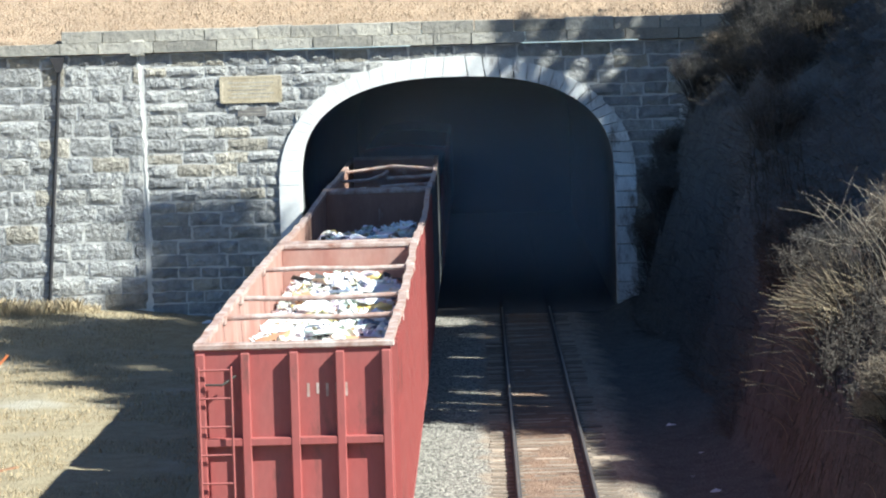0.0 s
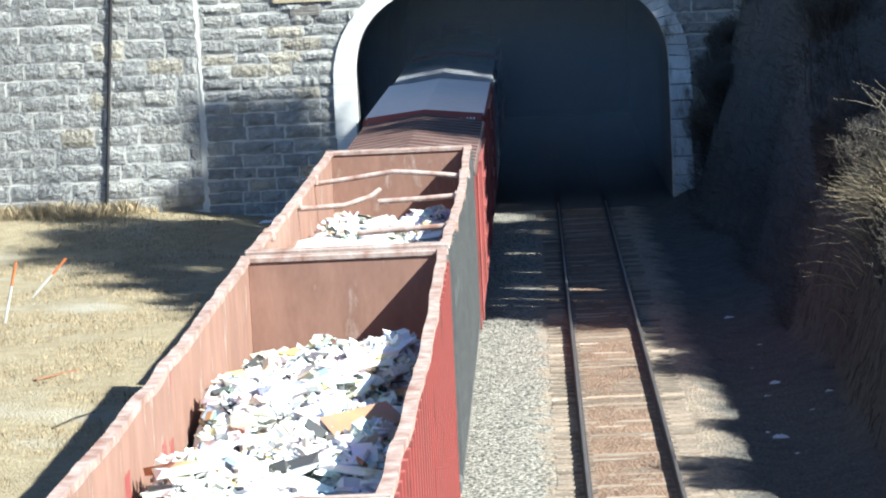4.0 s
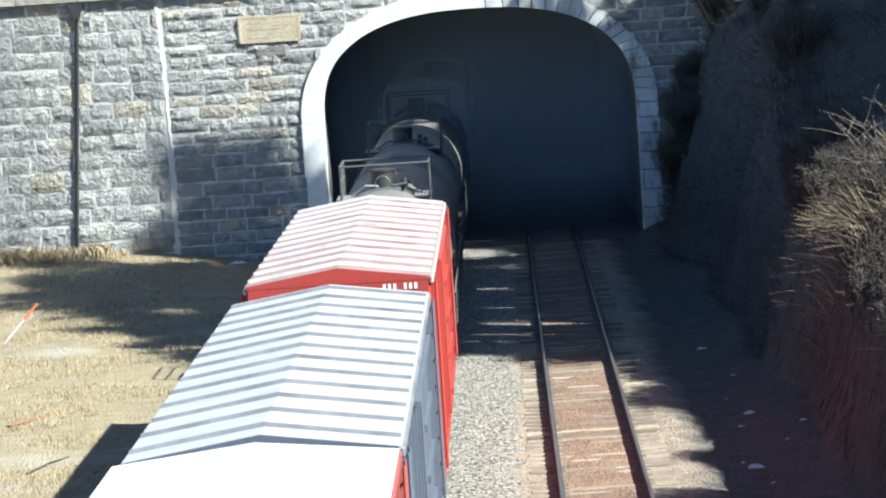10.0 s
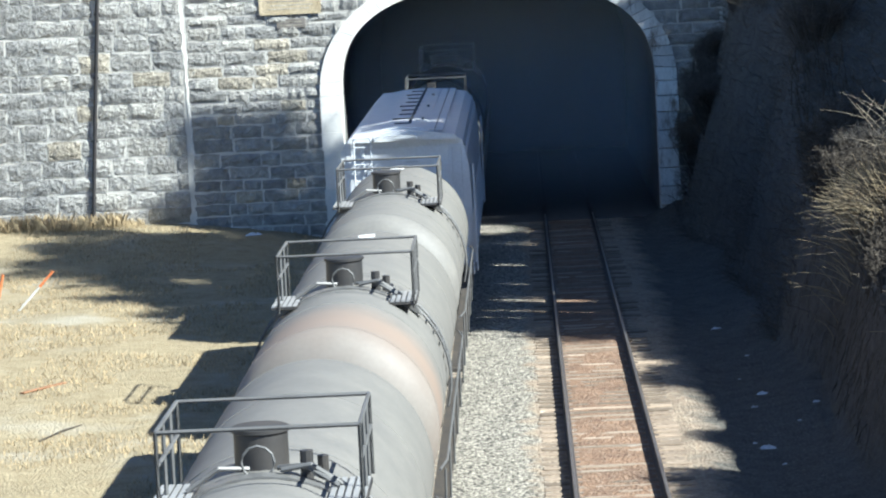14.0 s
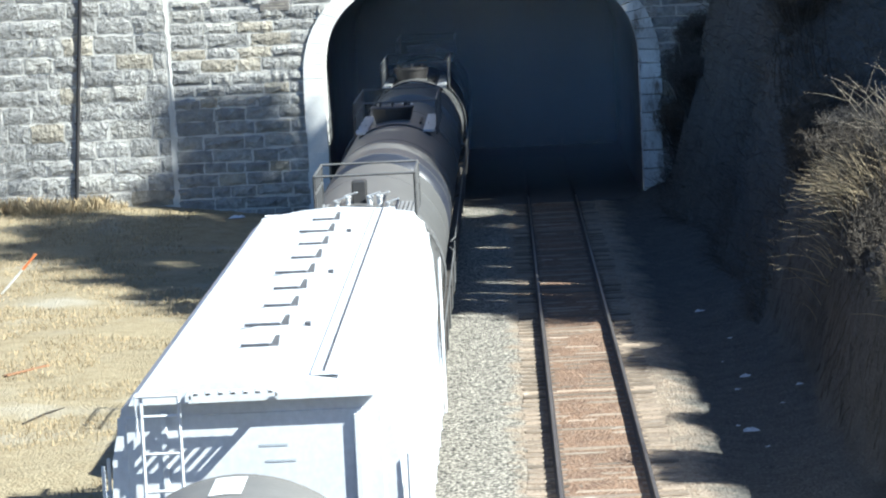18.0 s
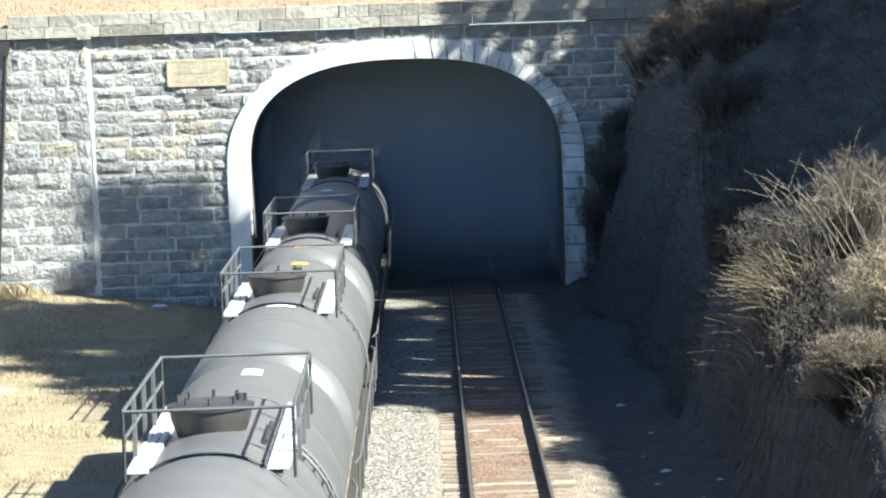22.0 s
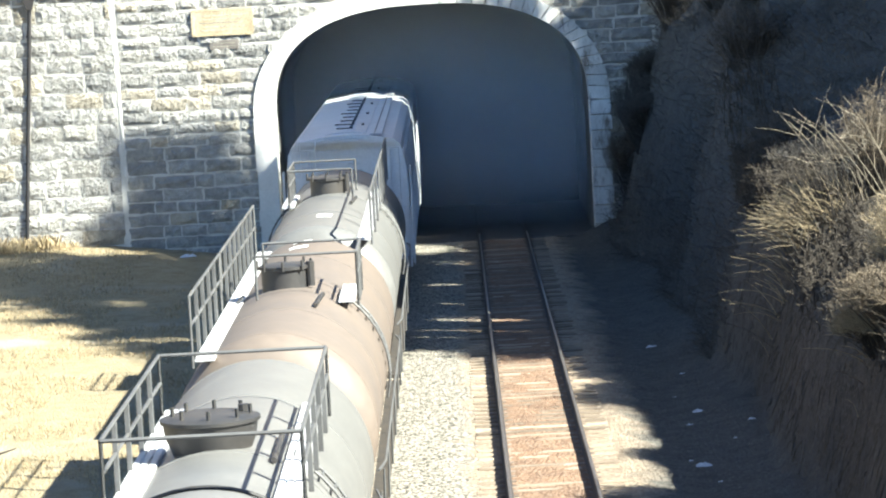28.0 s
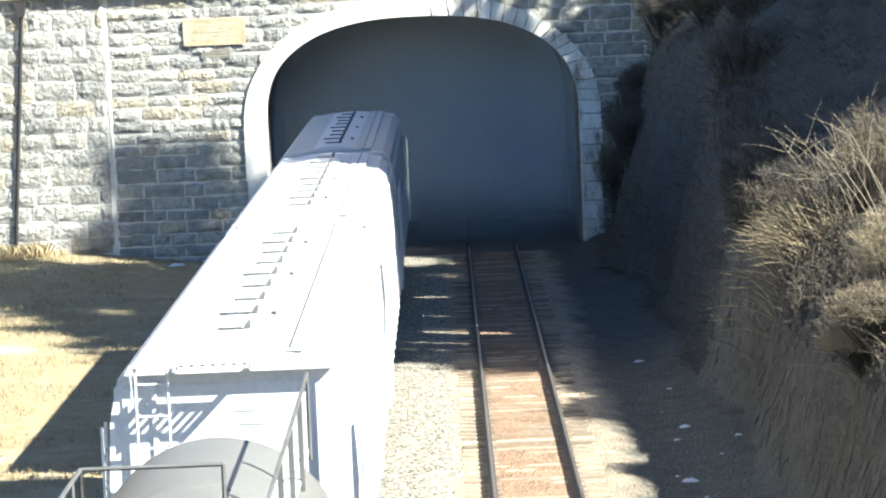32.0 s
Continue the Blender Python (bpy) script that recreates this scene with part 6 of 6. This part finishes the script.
def bare_branches(x, y, n, reach, seed):
    """Forked pale branches standing out of a bush."""
    r = random.Random(seed)
    b_ = thing("bare_shrub", "leafless shrub with forked pale branches", "shrub", "leafless shrubs on the bank")
    for k in range(n):
        base = Vector((x + r.gauss(0, 0.3), y + r.gauss(0, 0.5), 0))
        base.z = ground_z(base.x, base.y)
        g = Geo()
        d = Vector((r.uniform(-0.55, 0.25), r.gauss(0, 0.2), 1.0)).normalized()
        L = reach * r.uniform(0.6, 1.1)
        pts = [base + d * L * f + Vector((-0.12 * f * f * L, 0, -0.1 * f * f * L)) + Vector((r.gauss(0, 0.03), r.gauss(0, 0.03), 0)) for f in (0, 0.25, 0.5, 0.75, 1.0)]
        g.tube(pts, 0.011, 5, 0.004)
        for j in range(6):
            p = pts[r.choice((1, 2, 2, 3, 3))]
            q = p + Vector((r.gauss(-0.2, 0.5), r.gauss(0, 0.4), r.uniform(0.0, 0.8))).normalized() * L * r.uniform(0.2, 0.45)
            g.tube([p, (p + q) / 2 + Vector((0, 0, 0.04)), q], 0.006, 4, 0.002)
        part("branch", g, PALEWOOD, b_)


PALEWOOD = mat("pale_bare_branch", (0.38, 0.33, 0.25), (0.27, 0.22, 0.16), 0.9, scale=4, bump=0.2, world_coords=True)
bare_branches(6.5, -36.8, 12, 2.5, 41)
bare_branches(7.2, -38.5, 6, 2.6, 42)
bare_branches(5.9, -47.5, 8, 1.7, 43)

# brush and creepers over the bank
r = random.Random(31)
g, roots_geo = Geo(), Geo()
for k in range(21000):
    y = r.uniform(-56, -0.5) if k % 3 else r.uniform(-56, -30)
    if k % 4 == 3:
        y = r.uniform(-24, -0.4)
    t_, c = toe(y), crest(y)
    x = t_ + r.uniform(-0.3, c / 3.5 + (2.0 if y < -24 else 6.0))
    p = Vector((x, y, ground_z(x, y)))
    d = Vector((r.gauss(-0.5, 0.6), r.gauss(0, 0.8), r.gauss(0.3, 0.6))).normalized() * r.uniform(0.25, 0.8)
    if y < -30:                                              # roots cling to the cut face
        d = Vector((r.gauss(-0.10, 0.12), r.gauss(0, 0.45), r.gauss(-1.0, 0.25))).normalized() * r.uniform(0.25, 0.7)
    (g if y > -31 else roots_geo).tube([p, p + d * 0.5 + Vector((0, 0, 0.06)), p + d], 0.010, 3, 0.003, cap=False)
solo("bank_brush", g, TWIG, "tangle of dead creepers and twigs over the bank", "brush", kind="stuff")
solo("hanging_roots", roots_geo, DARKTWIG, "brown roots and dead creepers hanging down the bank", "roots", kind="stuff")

# stiff dead stems along the crest, added to streak its shadow edge
g = Geo()
for k in range(3000):
    y = r.uniform(-50, -17) if k % 3 == 0 else r.uniform(-41, -23)
    t_, c = toe(y), crest(y)
    x = t_ + c / 3.5 + r.uniform(-0.1, 1.3)
    p = Vector((x, y, ground_z(x, y) - 0.03))
    d = Vector((r.gauss(-0.1, 0.25), r.gauss(0, 0.25), 1.0)).normalized() * r.uniform(0.15, 0.45) * (2.2 if r.random() < 0.2 else 1.0) * (1.0 if y > -39 else 0.6)
    g.tube([p, p + d * 0.5 + Vector((0, 0, 0.03)), p + d], 0.016, 3, 0.006, cap=False)
    for j in range(4):
        q = p + d * r.uniform(0.4, 1.0)
        e = Vector((r.gauss(0, 1), r.gauss(0, 1), r.uniform(0, 1))).normalized() * r.uniform(0.08, 0.2)
        g.tube([q, q + e], 0.010, 3, 0.003, cap=False)
for k in range(2100):                                        # a thick fringe of taller stems over the cutting, added to lengthen its shadow
    y = r.uniform(-38, -23)
    if noise.noise((y * 1.1, 2.0, 0)) < 0.04:
        continue
    t_, c = toe(y), crest(y)
    x = t_ + c / 3.5 + r.uniform(0.0, 0.7)
    p = Vector((x, y, ground_z(x, y) - 0.05))
    d = Vector((r.gauss(-0.15, 0.22), r.gauss(0, 0.2), 1.0)).normalized() * r.uniform(0.45, 1.0)
    g.tube([p, p + d * 0.5 + Vector((0, 0, 0.05)), p + d], 0.017, 3, 0.006, cap=False)
    for j in range(6):
        q = p + d * r.uniform(0.3, 1.0)
        e = Vector((r.gauss(0, 1), r.gauss(0, 1), r.uniform(-0.2, 1))).normalized() * r.uniform(0.1, 0.3)
        g.tube([q, q + e], 0.011, 3, 0.003, cap=False)
solo("crest_weeds", g, DARKTWIG, "dead weed stems added along the crest of the bank to streak its shadow", "weeds", kind="stuff")

# dead grass by the wall and over the meadow
g = Geo()


def blade(g, x, y, z, h, wd, r):
    a = r.uniform(0, 6.3)
    dx, dy = math.cos(a) * wd, math.sin(a) * wd
    bx, by = r.gauss(0, h * 0.3), r.gauss(0, h * 0.3)
    g.add([(x - dx, y - dy, z - 0.02), (x + dx, y + dy, z - 0.02), (x + dx * 0.5 + bx * 0.4, y + dy * 0.5 + by * 0.4, z + h * 0.6), (x + bx, y + by, z + h)], [(0, 1, 2), (0, 2, 3)])


for k in range(1900):
    x, y = r.uniform(-19, -13.4), -abs(r.gauss(0.2, 0.45)) - 0.1
    blade(g, x, y, ground_z(x, y), r.uniform(0.12, 0.55) * (1.0 if x < -14.0 else 0.5), 0.007, r)
solo("dry_weeds", g, STRAW, "tall dry straw-coloured weeds along the foot of the wall", "weeds", kind="stuff")
g = Geo()
for k in range(46000):
    x, y = r.uniform(-17, -7.6), r.uniform(-52, -0.3)
    if noise.noise((x * 0.35, y * 0.35, 5)) < -0.12:
        continue
    blade(g, x, y, ground_z(x, y), r.uniform(0.03, 0.13), 0.010, r)
solo("dry_grass", g, STRAW, "short dry winter grass", "grass", kind="stuff")
g = Geo()
for k in range(16000):
    x, y = r.uniform(-18, 8), 0.9 + abs(r.gauss(0, 3.0))
    blade(g, x, y, ground_z(x, y), r.uniform(0.04, 0.16), 0.009, r)
solo("hill_grass", g, HILLSTRAW, "matted reddish dead grass over the tunnel", "grass", kind="stuff")

# stakes, bar, litter
for x, y, lean, tall in ((-14.98, -16.3, 1.0, 1.06), (-14.86, -21.2, 0.38, 1.6)):
    st = thing("marker_stake", "leaning white marker stake with an orange top", "stake", "marker stakes")
    z = ground_z(x, y) - 0.05
    tip = Vector((x + lean, y + 0.1, z + tall))
    base = Vector((x, y, z))
    part("post", Geo().tube([base, base + (tip - base) * 0.62], 0.035, 6), WHITEPAINT, st)
    part("orange_top", Geo().tube([base + (tip - base) * 0.62, tip], 0.037, 6), ORANGE, st, "orange painted top")
z = ground_z(-12.1, -30.6)
solo("steel_bar", Geo().box((-0.75, -0.06, 0.0), (0.75, 0.06, 0.04), 0.01), RUSTBAR, "rusty orange flat bar lying on the dry grass", "scrap metal").matrix_world = pose(-12.12, -30.6, z + 0.01, 0, 0, 60)
solo("stick", Geo().tube([(-0.9, 0, 0), (0.2, 0.05, 0.03), (0.9, 0, 0.02)], 0.02, 5), BARK, "thin dead stick on the grass", "stick").matrix_world = pose(-10.9, -36.5, ground_z(-10.9, -36.5) + 0.03, 0, 0, 70)
for k, (x, y, s) in enumerate(((3.20, -36.4, 0.16), (2.85, -42.2, 0.17), (4.05, -38.6, 0.10), (2.95, -26.0, 0.14), (2.95, -37.6, 0.07), (2.62, -41.6, 0.06), (3.3, -31.0, 0.07), (3.0, -43.9, 0.07), (-9.8, -1.6, 0.30), (3.6, -40.2, 0.05), (2.9, -33.8, 0.05))):
    g = Geo()
    rr = random.Random(k)
    for q in range(4):
        cx, cy = rr.uniform(-s, s) * 0.6, rr.uniform(-s, s) * 0.5
        hs = s * rr.uniform(0.35, 0.7)
        g.add([(cx - hs, cy - hs * 0.6, 0), (cx + hs, cy - hs * 0.5, 0.01), (cx + hs * 0.8, cy + hs * 0.6, 0.02), (cx - hs * 0.7, cy + hs * 0.7, 0), (cx, cy, hs * rr.uniform(0.4, 0.9))],
              [(0, 1, 4), (1, 2, 4), (2, 3, 4), (3, 0, 4), (3, 2, 1, 0)])
    ob = solo("litter", g, WHITEJUNK, "crumpled scrap of white litter on the ground", "litter", "scraps of litter")
    ob.location = (x, y, ground_z(x, y) - 0.005)


# ---------------------------------------------------------------- the train's run
def motions():
    for ob, s in TRAIN:
        walk(ob, [(t, pose(TRAIN_X, s - SPEED * t, 0)) for t in (0.0, 4.0, 8.0, 12.0, 16.0, 20.0, 24.0, 28.0, 32.0)])
    # the added haze sheets move out so the tunnel turns paler later
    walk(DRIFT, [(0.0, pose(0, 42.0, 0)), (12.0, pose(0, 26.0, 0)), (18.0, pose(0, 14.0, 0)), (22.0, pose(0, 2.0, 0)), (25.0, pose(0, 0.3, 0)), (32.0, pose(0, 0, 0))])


motions()
